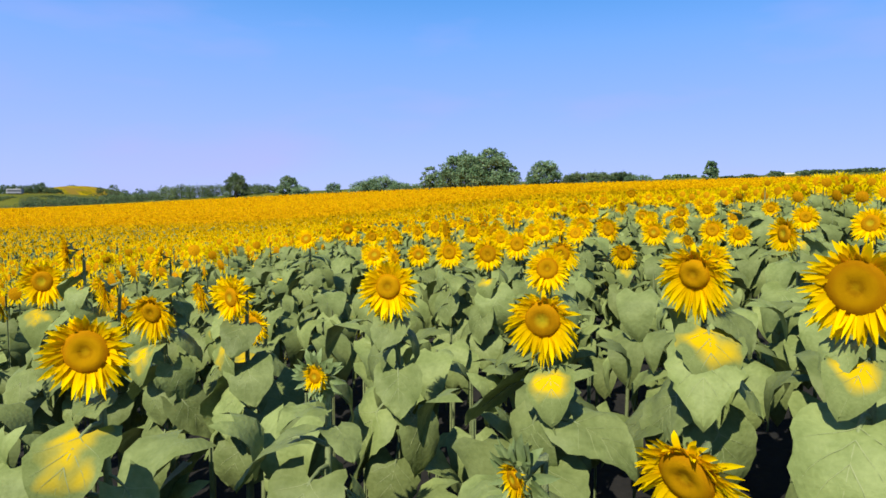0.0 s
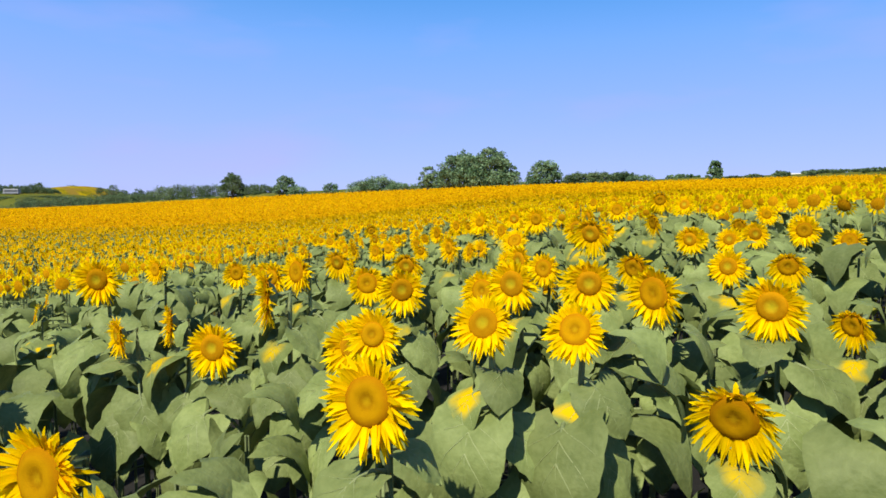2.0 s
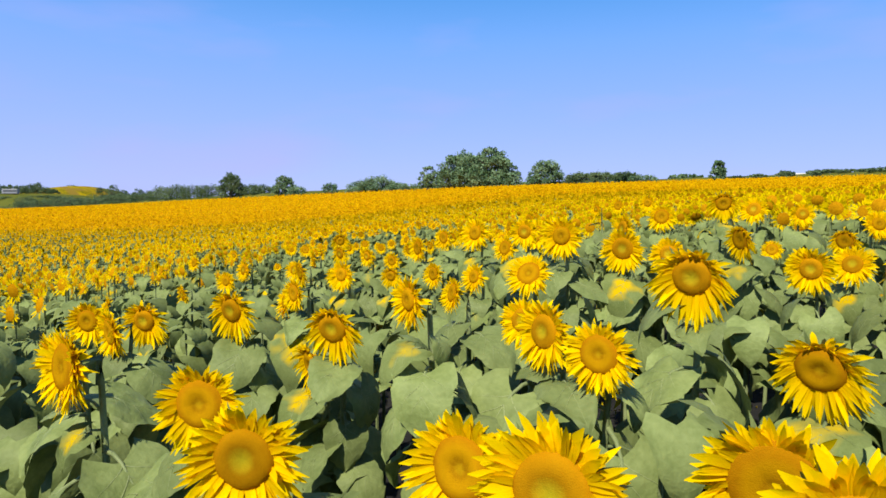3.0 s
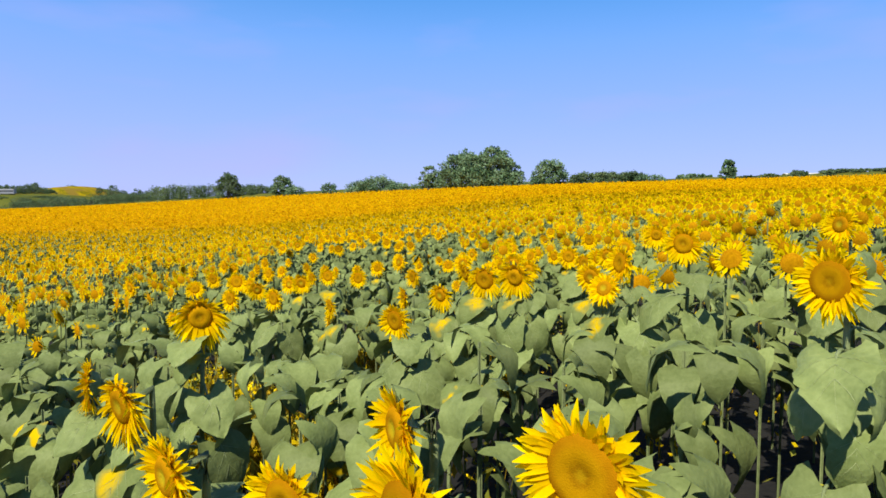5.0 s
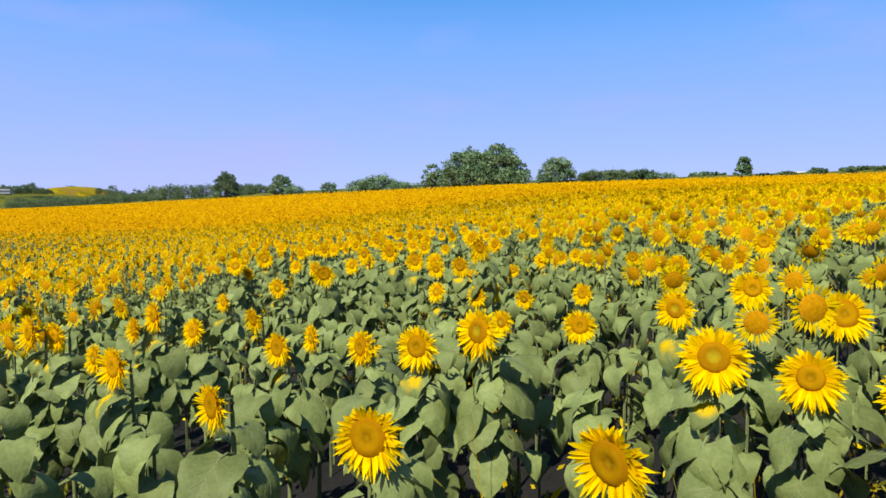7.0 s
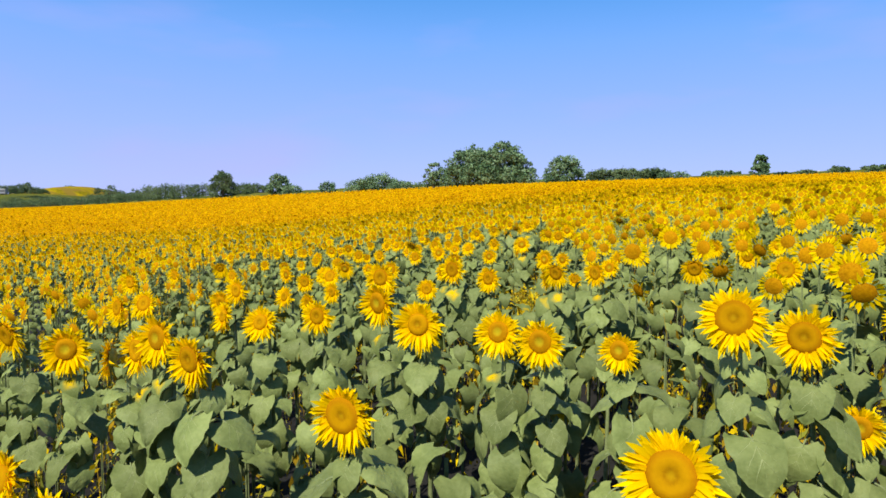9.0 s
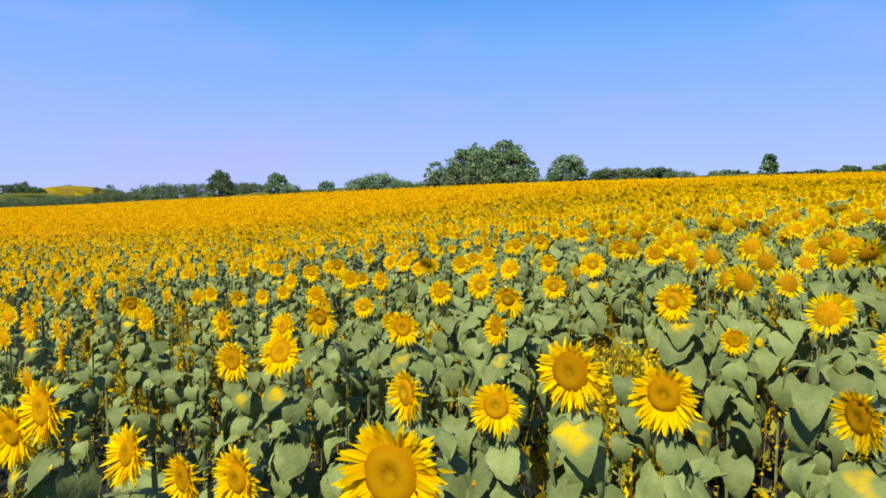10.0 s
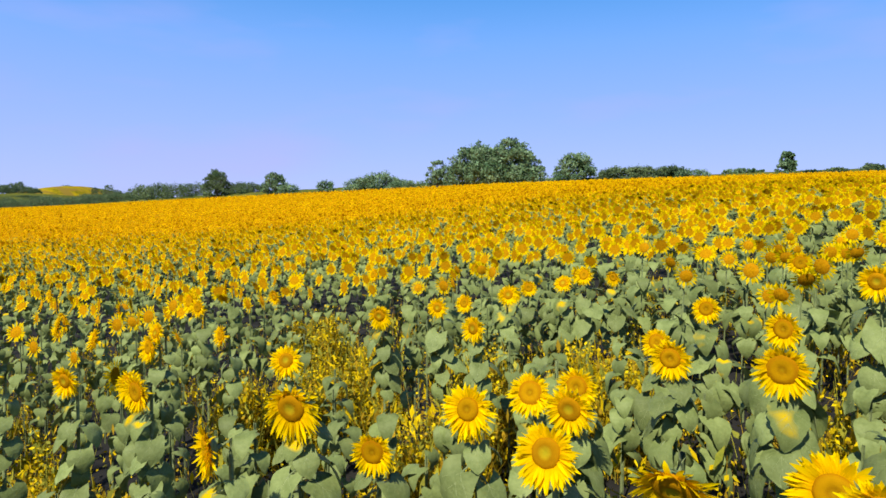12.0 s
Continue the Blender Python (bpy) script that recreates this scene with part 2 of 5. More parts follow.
def mesh_of(name, verts, faces, mats, index=None, smooth=True):
    me = bpy.data.meshes.new(name)
    me.from_pydata([tuple(v) for v in verts], [], [tuple(f) for f in faces])
    for m in mats:
        me.materials.append(m)
    if index is not None:
        me.polygons.foreach_set("material_index", np.asarray(index, np.int32))
    me.polygons.foreach_set("use_smooth", np.full(len(me.polygons), smooth))
    me.update()
    return me


def quads_mesh(name, verts, quads, mats, index, smooth=False):
    """A large mesh of quads, straight from arrays."""
    me = bpy.data.meshes.new(name)
    nq = len(quads)
    me.vertices.add(len(verts))
    me.vertices.foreach_set("co", np.ascontiguousarray(verts, np.float32).ravel())
    me.loops.add(nq * 4)
    me.loops.foreach_set("vertex_index", np.ascontiguousarray(quads, np.int32).ravel())
    me.polygons.add(nq)
    me.polygons.foreach_set("loop_start", np.arange(0, nq * 4, 4, dtype=np.int32))
    for m in mats:
        me.materials.append(m)
    me.polygons.foreach_set("material_index", np.asarray(index, np.int32))
    me.polygons.foreach_set("use_smooth", np.full(nq, smooth))
    me.update(calc_edges=True)
    return me


def part(name, me, parent, m=None, label=""):
    ob = new(name, me)
    ob.parent = parent
    if m is not None:
        ob.matrix_basis = m
    return tagged(ob, label)


def grid_faces(nu, nv, start=0):
    return [(start + i * nv + j, start + i * nv + j + 1, start + (i + 1) * nv + j + 1, start + (i + 1) * nv + j) for i in range(nu - 1) for j in range(nv - 1)]


def tube(points, radii, sides=6):
    """Rings along a line of points."""
    pts = [Vector(p) for p in points]
    verts, faces = [], []
    for i, p in enumerate(pts):
        way = (pts[min(i + 1, len(pts) - 1)] - pts[max(i - 1, 0)]).normalized()
        a = way.orthogonal().normalized() if abs(way.z) < 0.9 else way.cross(Vector((0, 1, 0))).normalized()
        b = way.cross(a)
        for k in range(sides):
            t = 2 * math.pi * k / sides
            verts.append(p + radii[i] * (math.cos(t) * a + math.sin(t) * b))
    for i in range(len(pts) - 1):
        for k in range(sides):
            faces.append((i * sides + k, i * sides + (k + 1) % sides, (i + 1) * sides + (k + 1) % sides, (i + 1) * sides + k))
    return verts, faces


def leaf_arrays(rng, nu=8, nv=7, droop=1.0, fold=0.25, wave=0.085, ragged=0.16):
    """A heart-shaped blade of unit length along +y, stalk first; the base of the stalk is at the origin."""
    stalk = 0.42
    phase, bend = rng.uniform(0, 6.28), rng.gauss(0, 0.08)
    verts = []
    for i in range(nu):
        u = i / (nu - 1)
        half = 0.50 * (math.sin(math.pi * min(1, u * 0.92 + 0.08) ** 0.66)) ** 0.80 if u < 1 else 0.0
        tooth = [1 - ragged * rng.random() ** 2 for _ in range(2)]
        for j in range(nv):
            s = -1 + 2 * j / (nv - 1)
            along = u - 0.30 * abs(s) ** 1.3 * (1 - u) ** 3
            ang = droop * along
            rise = math.cos(ang * 0.5) * along
            y = stalk * 0.86 + rise * math.cos(ang * 0.35)
            z = stalk * 0.45 - along * math.sin(ang * 0.6)
            w = half * s
            z += fold * abs(w) * (1 - 0.5 * u) - 0.28 * w * w
            z += wave * math.sin(7 * u + 3 * s + phase) * abs(s) ** 1.5 + rng.uniform(-0.006, 0.006)
            z += 0.022 * math.sin(18 * u - 6 * abs(s)) * min(1, 3 * abs(s)) * (1 - 0.4 * abs(s))
            edge = tooth[s > 0] if abs(s) == 1 else 1
            verts.append((w * edge + bend * u * u, y + 0.012 * rng.uniform(-1, 1) * abs(s), z))
    return verts


def on_blade(verts, nv, u, s):
    """A place between the rows and columns of a blade."""
    i, j = int(u), int(s)
    a, c = u - i, s - j
    p = [Vector(verts[m * nv + min(n, nv - 1)]) for m in (i, i + 1) for n in (j, j + 1)]
    return (p[0] * (1 - c) + p[1] * c) * (1 - a) + (p[2] * (1 - c) + p[3] * c) * a


def leaf_mesh(name, seed, droop, fold, mat_blade, nu=15, nv=9):
    rng = random.Random(seed)
    verts = leaf_arrays(rng, nu, nv, droop, fold, rng.uniform(0.04, 0.09), 0.16)
    faces = grid_faces(nu, nv)
    index = [0] * len(faces)
    mid = nv // 2
    root = Vector(verts[mid])
    line = [Vector((0, 0, 0)), Vector((0, root.y * 0.5, root.z * 0.75)), root, Vector(verts[4 * nv + mid]) - Vector((0, 0, 0.012)), Vector(verts[9 * nv + mid]) - Vector((0, 0, 0.008))]
    tv, tf = tube(line, [0.034, 0.026, 0.022, 0.014, 0.006], 5)
    start = len(verts)
    verts = verts + tv
    faces = faces + [tuple(start + k for k in f) for f in tf]
    index += [1] * len(tf)
    # raised midrib and side veins on the upper face
    for a, b in [((0, mid), (nu - 2, mid)), ((0.5, mid), (5, mid + 3.3)), ((0.5, mid), (5, mid - 3.3)), ((2.5, mid), (8, mid + 3.1)), ((2.5, mid), (8, mid - 3.1)), ((5.5, mid), (10.5, mid + 2.8)), ((5.5, mid), (10.5, mid - 2.8))]:
        p, q = on_blade(verts, nv, *a), on_blade(verts, nv, *b)
        steps = [on_blade(verts, nv, a[0] + (b[0] - a[0]) * (k / 5) ** 0.8, a[1] + (b[1] - a[1]) * k / 5) for k in range(6)]
        side = (q - p).cross(Vector((0, 0, 1))).normalized() * 0.0055
        start = len(verts)
        for k, v in enumerate(steps):
            v = Vector(v) + Vector((0, 0, 0.006))
            verts += [v - side * (1 - k / 6), v + side * (1 - k / 6)]
        for k in range(5):
            faces.append((start + 2 * k, start + 2 * k + 1, start + 2 * k + 3, start + 2 * k + 2))
            index.append(2)
    return mesh_of(name, verts, faces, [mat_blade, M["stem"], M["vein"]], index)


def petals_mesh(name, seed, count=36, sag=0.04):
    """Three rows of narrow ray petals from a radius of 0.36, tips out to about 1; the upper ones lean over the disc."""
    rng = random.Random(seed)
    verts, faces = [], []
    for i in range(count):
        a = 2 * math.pi * (i + rng.uniform(-0.4, 0.4)) / count
        row = i % 3 * 0.5
        above = max(0, math.sin(a))
        length = rng.uniform(0.48, 0.74) * (1 - 0.14 * row) * (1 - 0.12 * math.sin(a))
        width = rng.uniform(0.036, 0.074)
        lift = rng.gauss(0.30 * row, 0.20) + 0.40 * above * rng.random()
        curl = rng.gauss(0.0, 0.50)
        if above > 0.4:
            lift, curl = min(lift, 0.45), min(curl, 0.15)
        swing = rng.gauss(0, 0.17)
        twist = rng.gauss(0, 0.35)
        out = Vector((math.cos(a + swing), math.sin(a + swing), 0))
        root = Vector((math.cos(a), math.sin(a), 0)) * 0.36
        tang = Vector((-math.sin(a + swing), math.cos(a + swing), 0))
        start = len(verts)
        p, ang = root.copy(), lift
        for k in range(5):
            u = k / 4
            w = width * (0.60, 0.95, 1.0, 0.78, 0.12)[k]
            up = Vector((0, 0, 1)) * math.cos(ang) - out * math.sin(ang)
            t = tang * math.cos(twist * u) + up * math.sin(twist * u)
            verts += [p - t * w, p - up * 0.25 * w, p + t * w]
            p = p + (out * math.cos(ang) + Vector((0, 0, 1)) * math.sin(ang)) * length / 4
            p.y -= sag * u
            ang += curl / 4
        faces += grid_faces(5, 3, start)
    return mesh_of(name, verts, faces, [M["petal"]])


def disc_mesh(name, seed, wide):
    """A domed flower disc of the given radius in rings of florets, its middle a little sunk."""
    rng = random.Random(seed)
    sides = 24
    dip = rng.uniform(0.0, 0.025)
    rings = [(0.08, 0.085 - dip), (0.17, 0.105 - dip * 0.6), (0.27, 0.125), (0.36, 0.115), (0.44, 0.085), (0.50, 0.035), (0.53, -0.05)]
    verts, faces = [(0, 0, 0.075 - dip)], []
    for n, (r, z) in enumerate(rings):
        for k in range(sides):
            t = 2 * math.pi * (k + 0.5 * (n % 2)) / sides
            q = r * wide / 0.53 * (1 + rng.uniform(-0.025, 0.025))
            verts.append((q * math.cos(t), q * math.sin(t), z + rng.uniform(-0.008, 0.008)))
    for k in range(sides):
        faces.append((0, 1 + k, 1 + (k + 1) % sides))
    for n in range(len(rings) - 1):
        for k in range(sides):
            a, b = 1 + n * sides + k, 1 + n * sides + (k + 1) % sides
            faces.append((a, a + sides, b + sides, b))
    return mesh_of(name, verts, faces, [M["disc_young"] if seed % 4 == 3 else M["disc"]])


def calyx_mesh(name, seed):
    """The green back of the head with its ring of pointed bracts."""
    rng = random.Random(seed)
    verts, faces = [(0, 0, -0.34)], []
    sides = 16
    for r, z in ((0.16, -0.33), (0.36, -0.24), (0.45, -0.06)):
        for k in range(sides):
            t = 2 * math.pi * k / sides
            verts.append((r * math.cos(t), r * math.sin(t), z))
    for k in range(sides):
        faces.append((0, 1 + (k + 1) % sides, 1 + k))
        for n in range(2):
            a, b = 1 + n * sides + k, 1 + n * sides + (k + 1) % sides
            faces.append((a, b, b + sides, a + sides))
    for k in range(22):
        t = 2 * math.pi * (k + rng.uniform(-0.3, 0.3)) / 22
        o, g = Vector((math.cos(t), math.sin(t), 0)), Vector((-math.sin(t), math.cos(t), 0))
        start = len(verts)
        tip = rng.uniform(0.66, 0.88)
        verts += [o * 0.48 - g * 0.07 + Vector((0, 0, -0.12)), o * 0.48 + g * 0.07 + Vector((0, 0, -0.12)), o * 0.62 + g * 0.05 + Vector((0, 0, -0.05)), o * tip + Vector((0, 0, rng.uniform(-0.2, 0.08))), o * 0.62 - g * 0.05 + Vector((0, 0, -0.05))]
        faces.append(tuple(range(start, start + 5)))
    return mesh_of(name, verts, faces, [M["calyx"]])


def bracts_mesh(name, seed):
    """A rosette of pointed green bracts and small top leaves round a young head, radius about 1, facing +z."""
    rng = random.Random(seed)
    verts, faces = [], []
    for i in range(46):
        a = 2.4 * i + rng.uniform(-0.3, 0.3)
        row = i / 46
        o, g = Vector((math.cos(a), math.sin(a), 0)), Vector((-math.sin(a), math.cos(a), 0))
        length, wide, lift = rng.uniform(0.35, 0.75) * (0.7 + 0.5 * row), rng.uniform(0.06, 0.13) * (0.8 + row), 1.0 - 1.2 * row + rng.gauss(0, 0.25)
        p, start = o * 0.30 - Vector((0, 0, 0.25 * row)), len(verts)
        for k in range(4):
            w = wide * (0.6, 1.0, 0.7, 0.05)[k]
            verts += [p - g * w, p + Vector((0, 0, -0.3 * w)), p + g * w]
            p = p + (o * math.cos(lift) + Vector((0, 0, 1)) * math.sin(lift)) * length / 3
            lift -= rng.uniform(-0.1, 0.5)
        faces += grid_faces(4, 3, start)
    return mesh_of(name, verts, faces, [M["calyx"]])


BRACTS = [bracts_mesh("bract_rosette", 90 + i) for i in range(3)]
LEAVES = [leaf_mesh("leaf", 10 + i, d, f, M["leaf"]) for i, (d, f) in enumerate([(0.8, 0.10), (1.2, 0.03), (1.5, 0.14), (0.5, 0.16), (1.0, -0.08), (0.7, 0.22)])]
SPARE_LEAVES = [leaf_mesh("leaf", 10 + i, d, f, M["leaf"], 11, 7) for i, (d, f) in enumerate([(0.8, 0.10), (1.2, 0.03), (1.5, 0.14), (0.5, 0.16)])]   # for plants off the flight line
DUSTED = [leaf_mesh("leaf", 30 + i, 1.2 + 0.3 * i, 0.1, M["pollen"]) for i in range(2)]
PETALS = [petals_mesh("petals", 50 + i, (144, 152, 160, 148, 138, 156)[i]) for i in range(6)]
WILTED = [petals_mesh("petals", 60 + i, 120, 0.13) for i in range(2)]
DISCS = [disc_mesh("disc", 70 + i, w) for i, w in enumerate((0.51, 0.45, 0.59, 0.42, 0.55, 0.49))]
CALYXES = [calyx_mesh("calyx", 80 + i) for i in range(2)]
PLANTS = []


def sunflower(x, y, z, wide=0.2, turn=0.0, tilt=0.0, leaves=10, seed=None):
    """One plant by the place of its head: turn swings the face about the upright (0: towards -y, degrees, to the east is +), tilt raises it."""
    rng = random.Random(int(x * 977 + y * 7919) if seed is None else seed)
    foot_z = float(ground(x, y))
    face = Vector((math.sin(radians(turn)) * math.cos(radians(tilt)), -math.cos(radians(turn)) * math.cos(radians(tilt)), math.sin(radians(tilt))))
    r = wide / 2
    foot = Vector((x - face.x * 0.07 + rng.uniform(-0.04, 0.04), y - face.y * 0.07 + rng.uniform(-0.04, 0.04), foot_z))
    top = Vector((x, y, z)) - foot
    plant = new("sunflower")
    plant.matrix_basis = Matrix.Translation(foot)
    tagged(plant, "sunflower with a young head still held in green bracts" if wide < 0.13 else "tall sunflower with grey-green heart-shaped leaves and yellow head", "sunflower", "sunflowers in the field")
    back = top - face * (0.30 * r)
    crown = back - face * 0.05 + Vector((0, 0, 0.015))
    h = crown.z
    line = [Vector((0, 0, -0.02)), Vector((0.01, 0.0, h * 0.35)), Vector((crown.x * 0.5, crown.y * 0.5, h * 0.75)), crown - Vector((0, 0, 0.06)), crown, back]
    tv, tf = tube(line, [0.016, 0.014, 0.011, 0.009, 0.010, 0.014], 6)
    part("stem", mesh_of("stem", tv, tf, [M["stem"]]), plant)
    up = Vector((0, 0, 1))
    right = up.cross(face).normalized()
    true_up = face.cross(right)
    turnm = Matrix((right, true_up, face)).transposed().to_4x4()
    m = Matrix.Translation(top) @ turnm @ Matrix.Diagonal((r, r, r, 1))
    disc = part("flower_disc", rng.choice(DISCS), plant, m, "golden-brown flower disc")
    if wide < 0.13:
        part("bract_rosette", rng.choice(BRACTS), disc, Matrix.Diagonal((2.0, 2.0, 2.0, 1)), "rosette of pointed green bracts")
    part("petals", rng.choice(WILTED if tilt <= -7 or seed == 1 else PETALS), disc, pose(0, 0, 0.0, 0, 0, rng.uniform(-8, 8)), "bright yellow ray petals")
    part("calyx", rng.choice(CALYXES), disc, None, "green bracts behind the disc")
    spin = rng.uniform(0, 360)
    leaves += 3 if y > 18 else 0
    for k in range(leaves):
        f = 0.945 - 0.36 * (k / max(1, leaves - 1)) ** 1.1
        at = Vector((crown.x * min(1, f), crown.y * min(1, f), (h - 0.06) * f))
        size = rng.uniform(0.13, 0.25) * (1.06 if y < 16 else min(0.90, max(0.58, 0.84 + 0.07 * x)) if y > 26 else 0.71 if y > 24 else 0.82 if y > 19 else 0.96) * (0.70 + 0.38 * min(1, k / 2))
        droop = rng.uniform(-35, 5) if k < 2 else rng.uniform(-62, -12)
        swing = (spin + 137.5 * k + rng.uniform(-20, 20)) % 360 - 180
        swing = 172 + 0.62 * swing
        me = rng.choice(SPARE_LEAVES if y > 31 or abs(x - 0.6 + 0.07 * y) > 3 else LEAVES)
        if k == 1 and y > 0.5 and rng.random() < 0.5:
            me, swing, droop = rng.choice(DUSTED), 165 + turn * 0.5 + rng.uniform(-25, 25), rng.uniform(-30, -8)
        part("leaf", me, plant, Matrix.Translation(at) @ pose(0, 0, 0, droop, rng.uniform(-18, 18), swing) @ Matrix.Diagonal((size, size, size, 1)))
    PLANTS.append((x, y))
    return plant


# ---- ground ----


def spaced(lo, hi, n, power=2.6):
    s = np.linspace(-1, 1, n)
    return np.where(s < 0, -abs(lo) * np.abs(s) ** power, hi * np.abs(s) ** power)


gx = np.unique(np.concatenate([spaced(-4500, 4500, 81), np.linspace(-800, -440, 46), np.linspace(-360, 140, 101)]))
gy = np.unique(np.concatenate([-np.geomspace(1200, 4, 14), np.linspace(-2, 48, 60), np.geomspace(50, 4500, 60), np.linspace(850, 1300, 46), np.linspace(105, 480, 126)]))
XX, YY = np.meshgrid(gx, gy)
ZZ = ground(XX, YY)
nx = len(gx)
quads = np.array(grid_faces(len(gy), nx))[:, ::-1]
cx = (XX.ravel()[quads[:, 0]] + XX.ravel()[quads[:, 2]]) / 2
cy = (YY.ravel()[quads[:, 0]] + YY.ravel()[quads[:, 2]]) / 2
outside = cy > edge_y(cx) + 1
gold = outside & (((cx + 628 - 0.08 * (cy - 1060)) / 50) ** 2 + ((cy - 1060) / 100) ** 2 < 1)
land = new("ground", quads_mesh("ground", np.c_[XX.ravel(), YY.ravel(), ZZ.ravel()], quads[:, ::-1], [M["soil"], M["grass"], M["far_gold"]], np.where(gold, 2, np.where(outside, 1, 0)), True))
tagged(land, "rolling farmland, soil under the crop coloured near-black for shade, meadow beyond", "ground", kind="structure")

# ---- the crop: plants that stand nearest ----
sunflower(0.12, 1.01, 1.46, 0.08, -62, -8)
sunflower(0.48, 1.20, 1.38, 0.24, -48, -18)
sunflower(0.91, 1.37, 1.73, 0.24, -52, -3)
sunflower(-0.93, 2.79, 1.50, 0.20, -36, 0)
sunflower(0.51, 5.34, 1.63, 0.20, -20, 10)
sunflower(0.38, 7.63, 1.47, 0.24, -51, -12)
sunflower(1.35, 16.70, 1.47, 0.21, -45, 5)
sunflower(-0.80, 1.41, 1.58, 0.20, 11, 0)
sunflower(-0.36, 1.78, 1.42, 0.09, -26, -0)
sunflower(0.77, 1.91, 1.70, 0.24, -48, -10)
sunflower(0.31, 1.91, 1.56, 0.24, -23, -7)
sunflower(-0.20, 2.39, 1.60, 0.24, -13, 4)
sunflower(-1.35, 2.93, 1.41, 0.25, -12, -9)
sunflower(0.52, 3.07, 1.60, 0.23, -20, 15)
sunflower(-0.94, 3.15, 1.31, 0.19, -32, -3)
sunflower(-1.77, 3.29, 1.47, 0.22, -52, -11)
sunflower(1.82, 3.34, 1.76, 0.23, -79, -1)
sunflower(-2.03, 3.42, 1.66, 0.23, -56, 0)
sunflower(-1.14, 3.42, 1.43, 0.25, -7, 3)
sunflower(-1.77, 3.52, 1.33, 0.23, -39, -10)
sunflower(-2.30, 3.64, 1.47, 0.28, 6, 1)
sunflower(1.58, 3.72, 1.58, 0.28, -47, 13)
sunflower(2.56, 3.76, 1.80, 0.23, -54, 17)
sunflower(0.75, 3.92, 1.61, 0.23, -31, -8)
sunflower(-1.53, 4.00, 1.35, 0.22, -50, -8)
sunflower(0.31, 4.15, 1.59, 0.22, -13, 0)
sunflower(0.06, 4.42, 1.58, 0.22, -22, 5)
sunflower(0.57, 4.70, 1.62, 0.23, -25, 8)
sunflower(2.78, 4.82, 1.82, 0.22, -19, 12)
sunflower(1.40, 4.83, 1.54, 0.22, -36, -13)
sunflower(-2.18, 4.89, 1.52, 0.23, -61, 22)
sunflower(-0.52, 4.94, 1.52, 0.22, -4, 27)
sunflower(0.84, 5.15, 1.70, 0.19, -24, 22)
sunflower(1.10, 5.16, 1.68, 0.19, -30, 22)
sunflower(2.29, 5.32, 1.70, 0.24, -43, 7)
sunflower(-1.16, 5.45, 1.62, 0.22, -11, 27)
sunflower(0.42, 5.58, 1.54, 0.24, -6, 14)
sunflower(1.90, 5.63, 1.67, 0.25, -41, 2)
sunflower(0.05, 5.81, 1.68, 0.25, -70, 0)
sunflower(1.55, 5.84, 1.69, 0.25, -55, 0)
sunflower(1.31, 5.90, 1.72, 0.23, -16, 1)
sunflower(-0.21, 5.95, 1.45, 0.24, -13, 4)
sunflower(1.02, 6.05, 1.70, 0.24, -32, 4)
sunflower(1.33, 6.09, 1.69, 0.24, -31, -6)
sunflower(0.91, 6.27, 1.64, 0.23, -35, 8)
sunflower(0.54, 6.31, 1.64, 0.23, -6, 2)
sunflower(-0.95, 6.46, 1.67, 0.25, -3, -2)
sunflower(2.18, 6.60, 1.72, 0.21, -41, 9)
sunflower(2.49, 6.61, 1.72, 0.21, -33, -11)
sunflower(2.85, 6.03, 1.63, 0.24, -23, 6)
sunflower(1.71, 6.63, 1.71, 0.22, -45, -15)
sunflower(0.34, 6.64, 1.63, 0.22, -5, 2)
sunflower(-0.06, 6.81, 1.67, 0.23, -38, 5)
sunflower(1.29, 6.90, 1.68, 0.21, -36, 4)
sunflower(1.58, 7.03, 1.87, 0.25, -36, -11)
sunflower(-0.26, 7.08, 1.61, 0.22, -46, -1)
sunflower(0.77, 7.27, 1.77, 0.19, -57, 0)
sunflower(0.50, 7.41, 1.65, 0.23, -21, -13)
sunflower(1.39, 7.58, 1.51, 0.24, -25, -12)
sunflower(4.07, 7.81, 1.87, 0.24, -20, -4)
sunflower(0.25, 7.92, 1.70, 0.15, -45, 0)
sunflower(-0.03, 7.96, 1.62, 0.25, -25, -9)
sunflower(-0.57, 7.99, 1.52, 0.24, -44, -4)
sunflower(3.37, 8.01, 1.85, 0.24, -40, 3)
sunflower(1.26, 8.04, 1.77, 0.22, -31, 29)
sunflower(3.75, 8.08, 1.77, 0.22, -37, 8)
sunflower(-1.46, 8.21, 1.54, 0.22, -32, 1)
sunflower(2.63, 8.25, 1.77, 0.24, -44, -2)
sunflower(3.51, 8.29, 1.88, 0.21, -31, 8)
sunflower(3.16, 8.31, 1.81, 0.23, -12, 4)
sunflower(1.47, 8.40, 1.92, 0.23, -33, 4)
sunflower(-0.91, 8.42, 1.49, 0.24, -7, -2)
sunflower(-0.63, 8.43, 1.49, 0.27, -12, -10)
sunflower(2.05, 8.53, 1.82, 0.21, -40, 10)
sunflower(1.49, 8.64, 1.92, 0.24, -54, 0)
sunflower(2.48, 8.65, 1.89, 0.22, -75, -8)
sunflower(1.85, 8.66, 1.84, 0.26, -35, -0)
sunflower(2.90, 8.79, 1.75, 0.21, -13, 1)
sunflower(3.19, 8.81, 1.74, 0.25, -42, 21)
sunflower(1.06, 8.89, 1.66, 0.19, -49, 12)
sunflower(-1.21, 9.15, 1.42, 0.21, -57, 20)
sunflower(0.82, 9.33, 1.63, 0.19, -53, 3)
sunflower(0.22, 9.37, 1.62, 0.22, -33, 7)
sunflower(3.64, 9.59, 1.83, 0.23, -57, -10)
